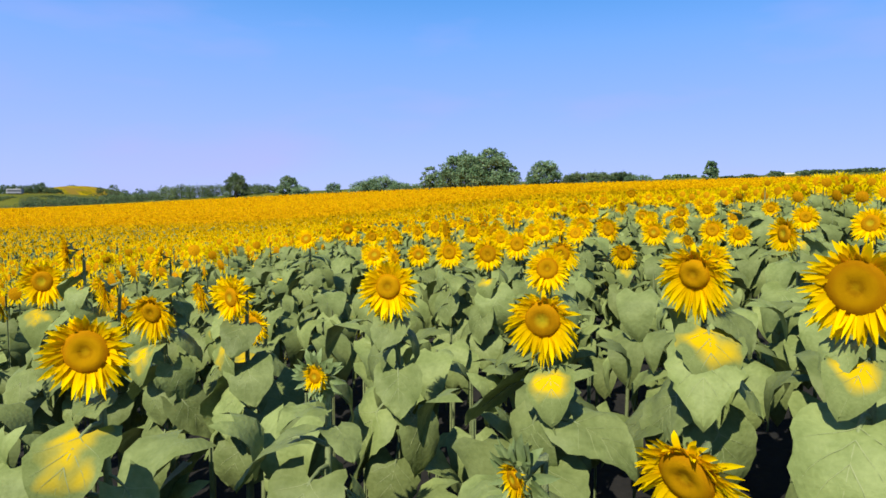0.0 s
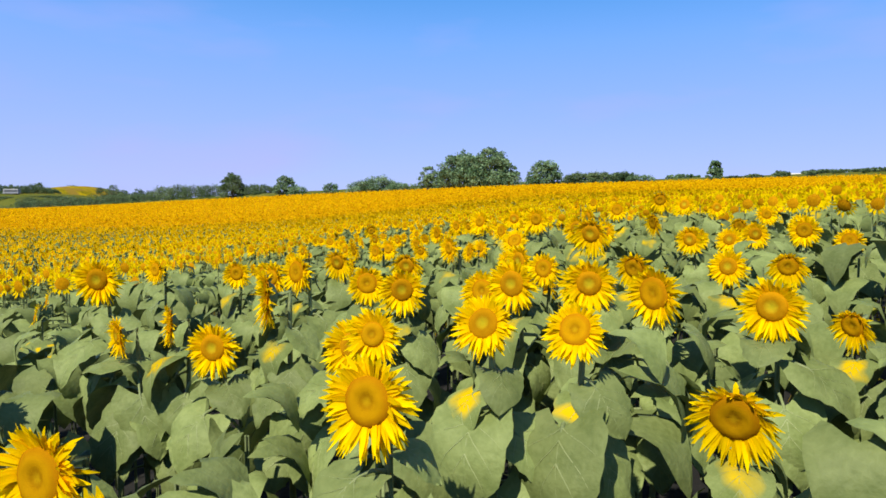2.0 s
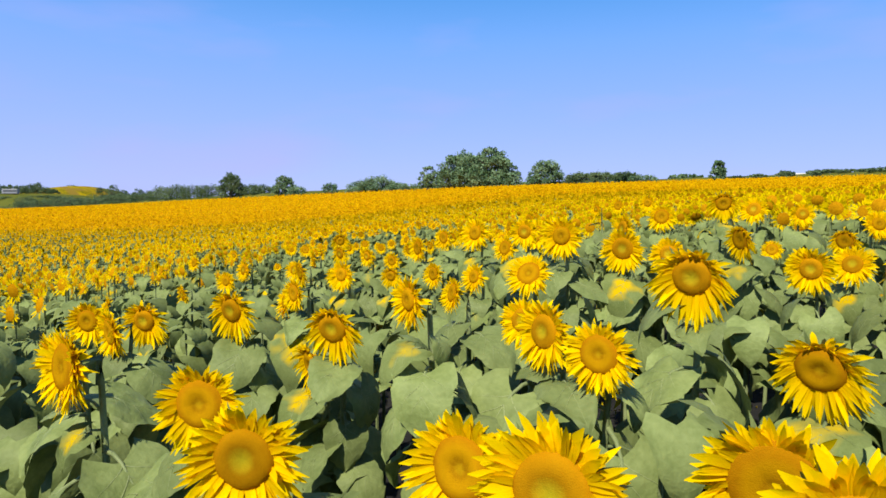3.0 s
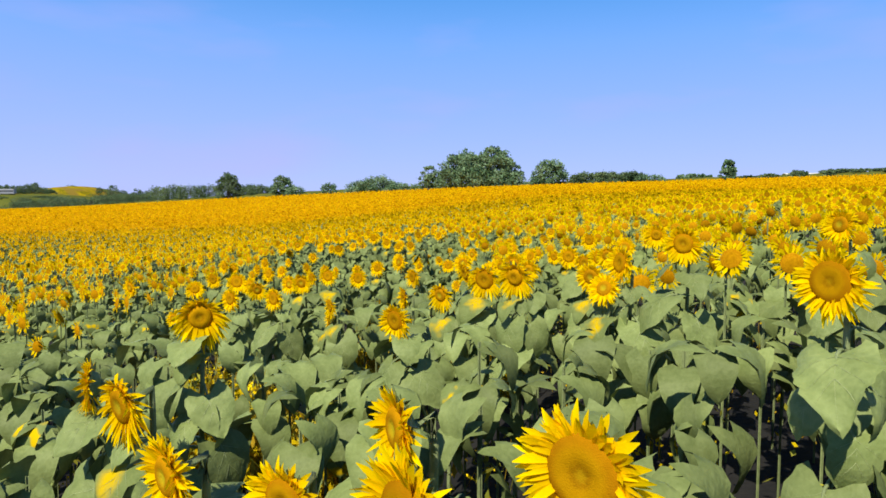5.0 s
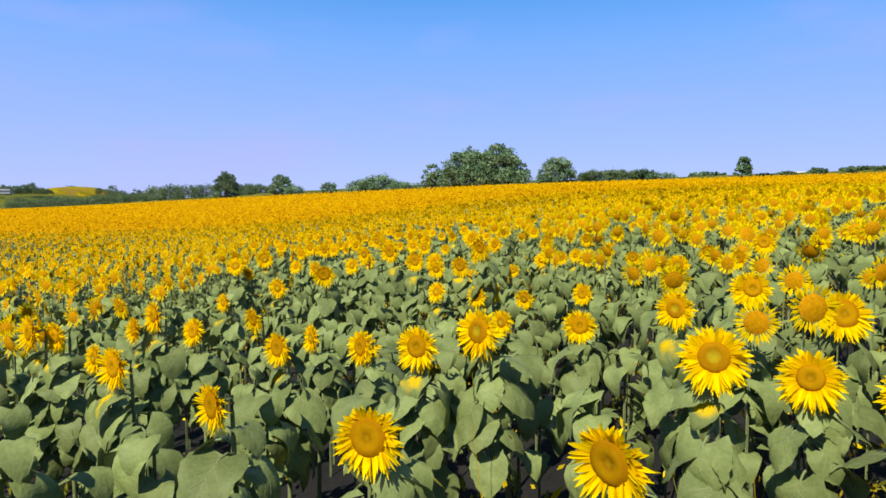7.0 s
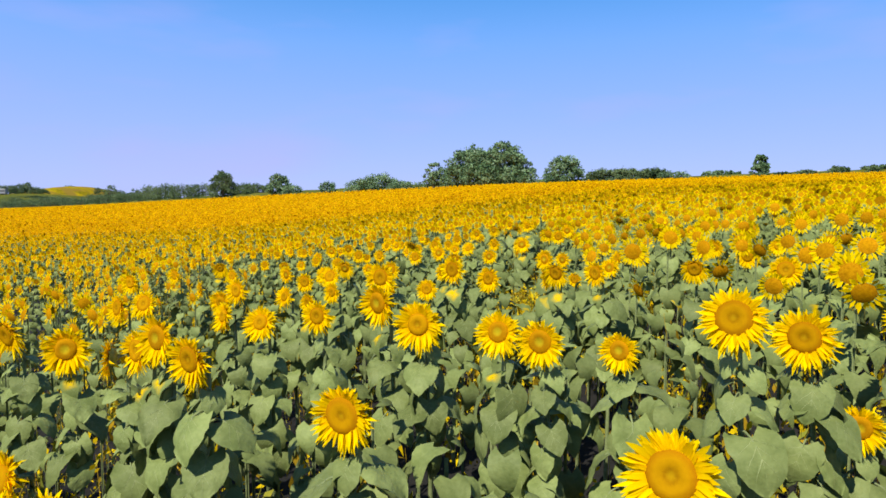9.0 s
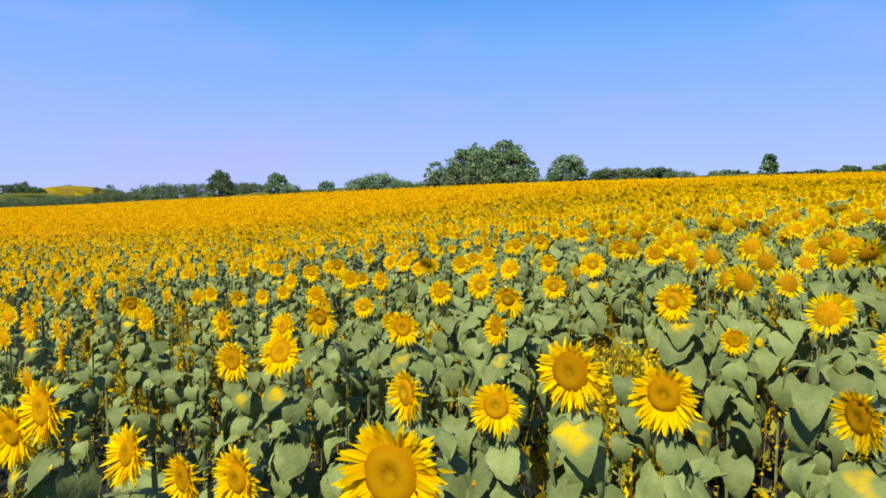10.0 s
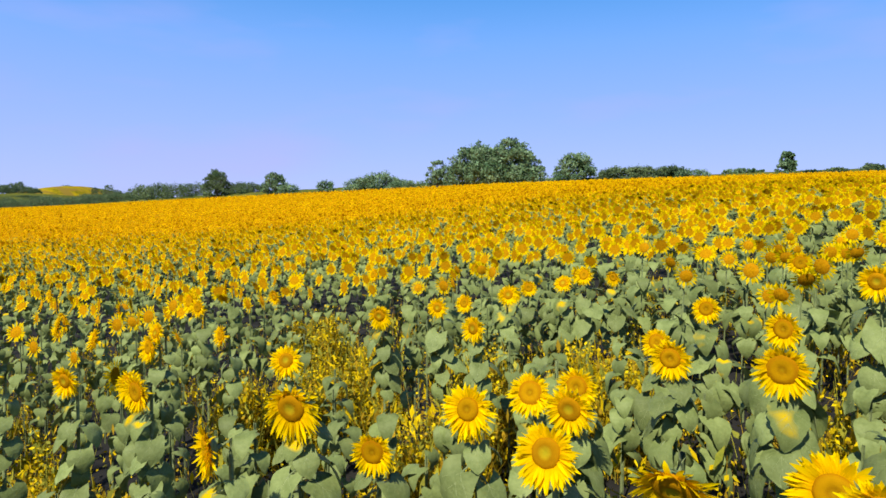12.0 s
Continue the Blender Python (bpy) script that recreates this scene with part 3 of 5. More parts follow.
sunflower(0.51, 9.75, 1.57, 0.18, -23, -9)
sunflower(3.99, 9.77, 1.94, 0.24, -4, 19)
sunflower(1.56, 9.88, 1.86, 0.28, -33, 16)
sunflower(3.36, 10.01, 1.74, 0.17, -34, 12)
sunflower(-0.20, 10.03, 1.57, 0.23, -59, -10)
sunflower(3.64, 10.12, 2.01, 0.21, -10, 6)
sunflower(1.13, 10.12, 1.86, 0.28, -42, 11)
sunflower(3.05, 10.16, 2.09, 0.25, -17, -11)
sunflower(2.29, 10.20, 1.89, 0.28, -74, 6)
sunflower(3.41, 10.41, 2.04, 0.25, -45, 19)
sunflower(2.68, 10.46, 1.98, 0.25, -31, 8)
sunflower(0.67, 10.63, 1.71, 0.24, -58, 1)
sunflower(0.19, 11.01, 1.61, 0.19, -43, -3)
sunflower(5.35, 11.18, 2.11, 0.24, -43, -6)
sunflower(-1.64, 11.35, 1.21, 0.26, -52, -11)
sunflower(-0.28, 12.41, 1.67, 0.24, 12, -7)
sunflower(0.46, 13.21, 1.51, 0.22, -39, -4)
sunflower(2.04, 13.30, 1.92, 0.24, -42, -4)
sunflower(1.65, 13.47, 1.65, 0.21, -39, 22)
sunflower(1.16, 13.70, 1.69, 0.27, -38, -12)
sunflower(1.63, 13.71, 1.69, 0.21, -40, -6)
sunflower(1.01, 14.25, 1.61, 0.28, -32, -10)
sunflower(0.70, 14.25, 1.50, 0.22, -39, -9)
sunflower(0.41, 14.72, 1.42, 0.20, -72, 0)
sunflower(2.03, 14.86, 1.73, 0.19, -34, -4)
sunflower(-0.19, 14.88, 1.32, 0.19, -59, -7)
sunflower(-0.74, 15.24, 1.33, 0.22, -35, 1)
sunflower(-1.17, 15.41, 1.30, 0.23, -33, 4)
sunflower(1.48, 15.43, 1.56, 0.22, -31, -5)
sunflower(0.92, 15.53, 1.52, 0.28, -68, -14)
sunflower(2.14, 15.55, 1.65, 0.23, -36, -2)
sunflower(-1.65, 15.84, 1.33, 0.20, 6, 14)
sunflower(2.09, 15.95, 1.58, 0.21, -20, -5)
sunflower(-1.92, 15.96, 1.03, 0.17, -20, 7)
sunflower(2.97, 16.50, 1.82, 0.28, -32, -0)
sunflower(2.70, 16.72, 1.68, 0.26, -29, 13)
sunflower(1.44, 16.30, 1.53, 0.27, -19, 0)
sunflower(2.42, 16.95, 1.55, 0.21, -47, 15)
sunflower(-0.49, 16.44, 1.39, 0.20, -10, 2)
sunflower(-0.79, 16.53, 1.31, 0.24, -12, -6)
sunflower(-0.95, 16.66, 1.28, 0.23, -30, 4)
sunflower(2.15, 17.01, 1.55, 0.28, -20, -1)
sunflower(1.72, 17.04, 1.55, 0.22, -53, 16)
sunflower(0.37, 17.07, 1.31, 0.25, -51, -4)
sunflower(-1.43, 17.10, 1.16, 0.25, 1, -8)
sunflower(1.61, 17.25, 1.48, 0.23, -53, 17)
sunflower(-1.57, 17.29, 1.18, 0.23, -29, 10)
sunflower(1.35, 17.31, 1.41, 0.22, -38, 14)
sunflower(-1.74, 17.34, 1.22, 0.27, 2, 11)
sunflower(-0.30, 17.39, 1.26, 0.24, -19, 4)
sunflower(-2.08, 17.50, 1.23, 0.22, -14, -3)
sunflower(1.32, 17.81, 1.33, 0.25, -35, 13)
sunflower(0.97, 17.85, 1.40, 0.28, -27, 19)
sunflower(2.58, 17.87, 1.69, 0.25, -38, 1)
sunflower(-3.30, 17.91, 1.08, 0.27, -31, -4)
sunflower(2.18, 18.12, 1.46, 0.21, -37, -2)
sunflower(2.36, 18.20, 1.46, 0.21, -37, 11)
sunflower(-1.69, 18.53, 1.19, 0.24, -34, 4)
sunflower(1.93, 18.59, 1.44, 0.28, -5, 16)
sunflower(0.11, 18.61, 1.35, 0.28, -46, 10)
sunflower(4.02, 18.62, 1.80, 0.22, -20, 3)
sunflower(-0.20, 18.66, 1.26, 0.25, -31, 8)
sunflower(1.13, 18.69, 1.45, 0.22, -46, 6)
sunflower(3.87, 18.87, 1.88, 0.22, -30, 4)
sunflower(1.74, 19.18, 1.49, 0.23, -32, 17)
sunflower(-2.53, 19.18, 1.23, 0.25, -38, 6)
sunflower(-0.55, 19.31, 1.12, 0.22, -35, -0)
sunflower(0.80, 19.44, 1.22, 0.23, -11, 8)
sunflower(3.89, 19.55, 1.73, 0.22, -26, 6)
sunflower(-0.96, 19.70, 1.09, 0.21, -56, 6)
sunflower(-2.13, 19.92, 1.20, 0.25, -43, 4)
sunflower(-1.89, 20.02, 1.07, 0.23, -34, 13)
sunflower(-3.73, 20.27, 0.98, 0.23, -53, -12)
sunflower(-1.56, 20.37, 1.10, 0.23, -44, -10)
sunflower(1.05, 20.50, 1.28, 0.20, -49, 12)
sunflower(0.65, 21.03, 1.16, 0.20, -41, -6)
sunflower(0.27, 21.27, 1.60, 0.24, -48, -12)
sunflower(-3.11, 21.37, 1.03, 0.20, -28, -10)
sunflower(-1.21, 21.48, 1.33, 0.24, -1, -7)
sunflower(-0.13, 21.57, 1.15, 0.23, -44, 16)
sunflower(0.43, 21.72, 1.13, 0.22, -34, 2)
sunflower(-1.78, 21.96, 1.14, 0.24, -28, -2)
sunflower(0.10, 21.85, 1.38, 0.24, -37, -9)
sunflower(-0.14, 21.87, 1.34, 0.20, -26, -1)
sunflower(-0.36, 21.94, 1.42, 0.23, -24, -2)
sunflower(-0.63, 22.09, 1.50, 0.25, -35, -3)
sunflower(1.60, 23.42, 1.36, 0.21, -50, 15)
sunflower(0.28, 22.87, 1.17, 0.17, -28, 15)
sunflower(-1.08, 22.47, 1.32, 0.21, -33, 15)
sunflower(-0.17, 23.08, 1.31, 0.26, -34, 17)
sunflower(-1.59, 22.95, 1.24, 0.21, -33, 7)
sunflower(1.25, 23.57, 1.35, 0.20, -59, 13)
sunflower(2.25, 24.20, 1.40, 0.20, -5, 7)
sunflower(-1.05, 23.64, 1.27, 0.24, -23, 0)
sunflower(1.21, 23.64, 1.28, 0.23, -29, 18)
sunflower(2.08, 24.95, 1.48, 0.24, -46, -3)
sunflower(1.40, 24.44, 1.44, 0.23, -31, 2)
sunflower(0.31, 23.82, 1.56, 0.26, -39, 20)
sunflower(2.48, 24.73, 1.56, 0.23, -40, 6)
sunflower(-2.85, 23.89, 1.18, 0.27, -6, 23)
sunflower(-1.66, 23.91, 1.39, 0.22, -31, -4)
sunflower(0.62, 23.92, 1.47, 0.25, -42, 10)
sunflower(-0.04, 24.01, 1.40, 0.17, -41, 7)
sunflower(-2.74, 24.06, 1.07, 0.22, -25, -12)
sunflower(-0.33, 24.12, 1.41, 0.21, -27, 5)
sunflower(-1.88, 23.21, 1.24, 0.20, -30, 18)
sunflower(-1.91, 24.20, 1.41, 0.23, -29, 3)
sunflower(-0.49, 24.22, 1.43, 0.21, -26, 17)
sunflower(-2.08, 24.37, 1.32, 0.22, -34, 6)
sunflower(-0.84, 24.60, 1.39, 0.27, -23, 6)
sunflower(-1.36, 24.78, 1.40, 0.19, -25, 3)
sunflower(-2.77, 24.99, 1.18, 0.28, 5, 4)
sunflower(-1.74, 25.09, 1.31, 0.22, -21, 21)
sunflower(-3.32, 25.32, 1.19, 0.28, -26, -12)
sunflower(-2.06, 25.41, 1.29, 0.20, -47, 14)
sunflower(1.36, 25.43, 1.57, 0.21, -30, 10)
sunflower(0.90, 25.67, 1.55, 0.19, -34, -12)
sunflower(-2.71, 25.77, 1.31, 0.21, -17, 18)
sunflower(-1.14, 25.81, 1.48, 0.24, -26, 6)
sunflower(0.34, 26.00, 1.49, 0.20, -53, 0)
sunflower(0.08, 26.09, 1.48, 0.20, -41, -11)
sunflower(-1.52, 26.11, 1.34, 0.17, -39, 4)
sunflower(-3.09, 26.16, 1.22, 0.23, -36, 6)
sunflower(0.05, 26.33, 1.41, 0.18, -83, -5)
sunflower(-1.75, 26.36, 1.23, 0.17, -42, 1)
sunflower(-1.95, 26.46, 1.26, 0.19, -38, 16)
sunflower(-0.36, 26.63, 1.38, 0.23, -39, 4)
sunflower(-0.65, 26.64, 1.45, 0.24, -39, 1)
sunflower(-2.46, 26.88, 1.25, 0.25, -32, 6)
sunflower(-0.86, 26.89, 1.26, 0.20, -20, 10)
sunflower(-2.62, 26.95, 1.14, 0.25, -24, -3)
sunflower(-1.19, 27.08, 1.25, 0.22, -56, 4)
sunflower(2.01, 27.27, 1.50, 0.22, -26, -3)
sunflower(-1.80, 27.59, 1.29, 0.22, -19, 23)
sunflower(-3.73, 27.64, 1.22, 0.23, -29, 1)
sunflower(1.88, 27.67, 1.56, 0.20, -44, -1)
sunflower(-2.07, 27.72, 1.22, 0.21, -24, 1)
sunflower(0.71, 28.47, 1.16, 0.18, -39, -2)
sunflower(1.03, 27.98, 1.43, 0.20, -73, 20)
sunflower(-1.27, 28.14, 1.30, 0.21, -21, 0)
sunflower(-0.74, 28.34, 1.26, 0.20, -56, 5)
sunflower(-3.44, 28.61, 1.03, 0.21, -55, 1)
sunflower(-1.82, 28.61, 1.27, 0.23, -19, -12)
sunflower(0.42, 28.71, 1.36, 0.26, -49, 5)
sunflower(-2.09, 28.77, 1.18, 0.23, -35, 17)
sunflower(-3.87, 28.97, 1.15, 0.21, -32, -1)
sunflower(-2.58, 29.05, 1.15, 0.23, -38, 1)
sunflower(-0.59, 29.16, 1.31, 0.25, -30, -8)
sunflower(-0.78, 29.30, 1.39, 0.21, -26, 8)
sunflower(-1.07, 29.38, 1.33, 0.20, -24, 5)
sunflower(0.77, 29.50, 1.29, 0.22, -42, 2)
sunflower(-1.46, 29.72, 1.05, 0.18, -6, 0)
sunflower(-3.50, 29.87, 1.04, 0.21, -29, 7)
sunflower(-1.72, 29.99, 1.12, 0.19, -14, 11)
sunflower(-0.11, 30.04, 1.29, 0.23, -30, 4)
sunflower(-3.73, 30.08, 1.12, 0.23, 7, -9)
sunflower(-2.09, 30.13, 1.13, 0.21, -46, -7)
sunflower(-2.19, 30.33, 1.17, 0.20, -14, 11)
sunflower(0.89, 30.47, 1.53, 0.22, -31, 4)
sunflower(-2.52, 30.47, 1.18, 0.16, -23, 5)
sunflower(1.04, 30.62, 1.61, 0.21, -22, 4)
sunflower(-2.77, 30.67, 1.11, 0.17, -21, 7)
sunflower(-3.05, 30.82, 1.08, 0.19, -7, -7)
sunflower(0.44, 30.98, 1.39, 0.28, -20, 16)
sunflower(-1.68, 31.03, 1.22, 0.22, -33, -0)
sunflower(-3.42, 31.11, 1.07, 0.18, -22, 4)
sunflower(0.06, 31.34, 1.37, 0.23, -43, -2)
sunflower(-2.04, 31.39, 1.19, 0.23, -21, 2)
sunflower(-0.34, 31.42, 1.30, 0.25, -36, 22)
sunflower(-2.49, 31.56, 1.25, 0.22, -20, -4)
sunflower(-2.73, 31.66, 1.14, 0.21, -32, 17)
sunflower(-0.54, 31.67, 1.27, 0.22, -35, 11)
sunflower(-0.86, 31.70, 1.33, 0.22, -33, -0)
sunflower(0.95, 31.86, 1.50, 0.28, -32, -12)
sunflower(-1.24, 31.90, 1.31, 0.24, -36, -35)
sunflower(-0.83, 31.92, 1.29, 0.24, -32, 18)
sunflower(-1.51, 32.18, 1.29, 0.21, -31, 19)
sunflower(0.13, 32.38, 1.55, 0.23, -41, -9)
sunflower(-0.15, 32.50, 1.48, 0.23, -37, -2)
sunflower(-2.64, 32.54, 1.16, 0.21, -59, -1)
sunflower(-1.72, 32.67, 1.26, 0.22, -29, 16)
sunflower(-2.09, 32.82, 1.04, 0.19, -15, -2)
sunflower(-0.48, 32.82, 1.37, 0.23, -37, -3)
sunflower(-2.43, 32.90, 1.19, 0.26, -17, -8)
sunflower(-1.27, 33.04, 1.14, 0.23, -30, -1)
sunflower(0.81, 33.20, 1.59, 0.23, -35, 1)
sunflower(-1.19, 33.27, 1.17, 0.21, -30, 9)
sunflower(-1.39, 33.38, 1.11, 0.23, -26, 23)
sunflower(-0.15, 33.43, 1.41, 0.20, -58, 6)
sunflower(-3.35, 33.49, 1.08, 0.21, -32, -1)
sunflower(-0.63, 33.62, 1.22, 0.23, -35, -2)
sunflower(-3.45, 33.64, 1.07, 0.19, -15, 6)
sunflower(0.55, 33.80, 1.60, 0.21, -54, -2)
sunflower(-3.98, 33.94, 1.01, 0.20, -20, -5)
sunflower(-4.48, 34.04, 1.01, 0.20, -32, 1)
sunflower(-0.49, 34.24, 1.17, 0.20, -37, 10)
sunflower(-2.79, 34.26, 1.05, 0.22, -9, 22)
sunflower(-5.17, 34.76, 0.89, 0.23, -30, 18)
sunflower(-1.60, 34.79, 1.15, 0.21, -44, 6)
sunflower(0.06, 34.84, 1.28, 0.21, -42, 13)
sunflower(-3.94, 34.89, 0.99, 0.22, -40, 8)
sunflower(-5.82, 35.17, 0.94, 0.21, -49, 8)
sunflower(-4.60, 35.37, 0.95, 0.21, -50, 16)
sunflower(-4.12, 35.40, 0.99, 0.21, -38, 18)
sunflower(-4.98, 35.52, 1.03, 0.19, -53, 17)
sunflower(-3.68, 35.62, 0.93, 0.20, -46, 8)
sunflower(-1.86, 35.64, 1.16, 0.19, -27, 4)
sunflower(-2.35, 35.65, 1.09, 0.22, -20, -8)
sunflower(2.73, 34.98, 1.55, 0.20, -18, 0)
sunflower(1.22, 35.73, 1.53, 0.22, -24, 1)
sunflower(-2.35, 35.81, 1.05, 0.23, -51, 21)
sunflower(-5.22, 36.00, 0.99, 0.21, -37, -8)
sunflower(-1.22, 36.13, 1.20, 0.20, -1, 22)
sunflower(-4.13, 36.30, 1.05, 0.19, -23, 4)
sunflower(-1.60, 36.62, 1.05, 0.21, -38, 15)
sunflower(-1.14, 36.67, 1.14, 0.23, 6, -12)
sunflower(-0.61, 36.68, 1.24, 0.20, -37, 30)
sunflower(-0.40, 36.69, 1.32, 0.21, -43, 12)
sunflower(-5.07, 36.71, 0.94, 0.22, -73, -6)
sunflower(-4.42, 36.83, 1.03, 0.23, -35, 6)
sunflower(-0.04, 36.94, 1.27, 0.19, -48, -7)
sunflower(-0.89, 37.17, 1.13, 0.19, -11, 5)
sunflower(-4.31, 37.60, 1.08, 0.22, -71, 5)
sunflower(-3.79, 37.73, 0.95, 0.21, -40, -6)
sunflower(-6.78, 38.30, 0.88, 0.19, -40, 9)
sunflower(-2.76, 38.95, 1.08, 0.23, -47, 18)
sunflower(-0.35, 4.77, 1.51, 0.20, -56, 4)
sunflower(2.23, 5.69, 1.59, 0.17, -65, -10)
sunflower(1.17, 7.05, 1.71, 0.22, -55, 4)
sunflower(1.15, 7.39, 1.68, 0.18, -39, 10)
sunflower(0.92, 7.85, 1.71, 0.16, -67, 12)
sunflower(0.87, 16.70, 1.26, 0.15, -36, 8)
sunflower(-0.94, 22.44, 1.45, 0.21, -36, 0)
sunflower(3.31, 26.67, 1.62, 0.21, -36, 10)
sunflower(2.83, 28.30, 1.53, 0.21, -42, 10)
sunflower(0.73, 27.11, 1.42, 0.19, -39, 20)
sunflower(1.62, 28.16, 1.64, 0.24, -36, 6)
sunflower(2.82, 30.65, 1.60, 0.22, -41, 12)
sunflower(-4.15, 30.24, 1.18, 0.20, -48, 6)
sunflower(2.26, 35.10, 1.62, 0.22, -39, 12)
sunflower(-0.50, 6.22, 1.50, 0.20, -62, 2)
sunflower(-0.72, 6.19, 1.45, 0.20, -48, -4)
sunflower(-0.28, 15.30, 1.16, 0.19, -74, 0)
sunflower(1.74, 13.46, 1.80, 0.24, -70, 6)
sunflower(-2.20, 24.36, 1.29, 0.20, -70, 4)
sunflower(-1.04, 10.84, 1.40, 0.21, -26, 8)
sunflower(-0.37, 10.56, 1.53, 0.19, -34, 8)
sunflower(0.06, 10.01, 1.54, 0.19, -43, -8)
sunflower(-0.11, 9.19, 1.47, 0.21, -63, 8)
sunflower(0.42, 10.99, 1.57, 0.19, -30, -3)
sunflower(0.63, 11.02, 1.70, 0.20, -64, 0)
sunflower(-0.98, 11.16, 1.47, 0.22, -43, 8)
sunflower(1.38, 9.13, 1.91, 0.20, -29, 4)
sunflower(1.31, 9.60, 1.78, 0.20, -48, 8)
sunflower(2.79, 13.13, 2.03, 0.20, -68, 8)
sunflower(3.10, 12.12, 2.10, 0.21, -42, 4)
sunflower(-2.99, 13.92, 1.17, 0.20, -43, 6)
sunflower(-0.13, 11.47, 1.60, 0.22, -39, -8)
sunflower(0.89, 10.58, 1.80, 0.20, -44, 0)
sunflower(1.73, 11.47, 1.93, 0.21, -61, 4)
sunflower(-0.50, 11.98, 1.51, 0.21, -69, 0)
sunflower(-2.19, 13.05, 1.36, 0.21, -33, 6)
sunflower(2.98, 12.84, 2.07, 0.21, -48, 6)
sunflower(-2.24, 19.85, 1.12, 0.22, -48, 4)
sunflower(-0.98, 18.91, 1.20, 0.21, -36, 4)
sunflower(-0.53, 18.97, 1.19, 0.22, -47, 6)
sunflower(0.34, 19.84, 1.17, 0.20, -45, 8)
sunflower(0.24, 21.27, 1.15, 0.22, -37, 4)
sunflower(1.62, 18.89, 1.53, 0.21, -24, 2)
sunflower(0.26, 21.76, 1.50, 0.21, -66, -8)
sunflower(2.52, 20.99, 1.52, 0.19, -42, 0)
sunflower(-0.96, 17.86, 1.21, 0.21, -44, 0)
sunflower(-2.07, 19.04, 1.11, 0.19, -39, 6)
sunflower(-3.11, 19.43, 1.11, 0.20, -46, 6)
sunflower(-2.40, 19.22, 1.20, 0.21, -33, -3)
sunflower(-4.17, 23.06, 1.09, 0.19, -29, 4)
sunflower(-2.04, 21.09, 1.12, 0.19, -41, 6)
sunflower(1.51, 23.91, 1.29, 0.21, -34, 6)
sunflower(2.03, 22.45, 1.41, 0.19, -28, -8)
sunflower(3.44, 19.98, 1.51, 0.21, -42, -3)
sunflower(1.85, 20.61, 1.50, 0.20, -28, 8)
sunflower(-4.05, 22.20, 1.11, 0.20, -35, 0)
sunflower(-5.84, 23.90, 0.94, 0.22, -39, -3)
sunflower(2.56, 20.64, 1.68, 0.20, -32, 2)
sunflower(3.58, 21.57, 1.65, 0.21, -33, 0)
sunflower(2.65, 21.93, 1.51, 0.22, -44, -8)
sunflower(0.87, 23.97, 1.11, 0.20, -28, 2)
sunflower(-1.05, 24.76, 1.47, 0.24, -42, -2)
sunflower(-2.38, 39.64, 0.97, 0.21, -40, -12)

# ---- the crop: all the rest of the field ----
FIELD = ["leaf", "petal", "disc", "disc_ring", "stem", "pollen"]
FIELD_MATS = [M[k + "_field"] for k in FIELD]


def plain_leaf(nu, nv):
    return np.array(leaf_arrays(random.Random(3), nu, nv, 1.2, 0.15, 0.10)), np.array(grid_faces(nu, nv))


def plain_head(count, rings, eye=0.53):
    """Ray petals as kites round a small dome; unit radius about 1, facing +z."""
    rng = random.Random(count)
    v, q, m = [], [], []
    for i in range(count):
        a = 2 * math.pi * (i + rng.uniform(-0.3, 0.3)) / count
        w, tip, lift = 3.2 / count, rng.uniform(0.84, 1.05), rng.uniform(-0.12, 0.3)
        s = len(v)
        v += [(0.42 * math.cos(a), 0.42 * math.sin(a), 0.0), (0.74 * math.cos(a - w), 0.74 * math.sin(a - w), lift * 0.5), (tip * math.cos(a), tip * math.sin(a), lift), (0.72 * math.cos(a + w), 0.72 * math.sin(a + w), lift * 0.5)]
        q.append((s, s + 1, s + 2, s + 3))
        m.append(1)
    sides = 8 if rings else 6
    s = len(v)
    for k in range(sides):
        a = 2 * math.pi * k / sides
        v.append((eye * math.cos(a), eye * math.sin(a), 0.03))
    if rings:
        for k in range(sides):
            a = 2 * math.pi * k / sides
            v.append((0.30 * math.cos(a), 0.30 * math.sin(a), 0.14))
        for k in range(sides):
            q.append((s + k, s + (k + 1) % sides, s + sides + (k + 1) % sides, s + sides + k))
            m.append(3)
        s += sides
    for k in range(1, sides - 2, 2):
        q.append((s, s + k, s + k + 1, s + k + 2))
        m.append(2)
    return np.array(v), np.array(q), np.array(m)


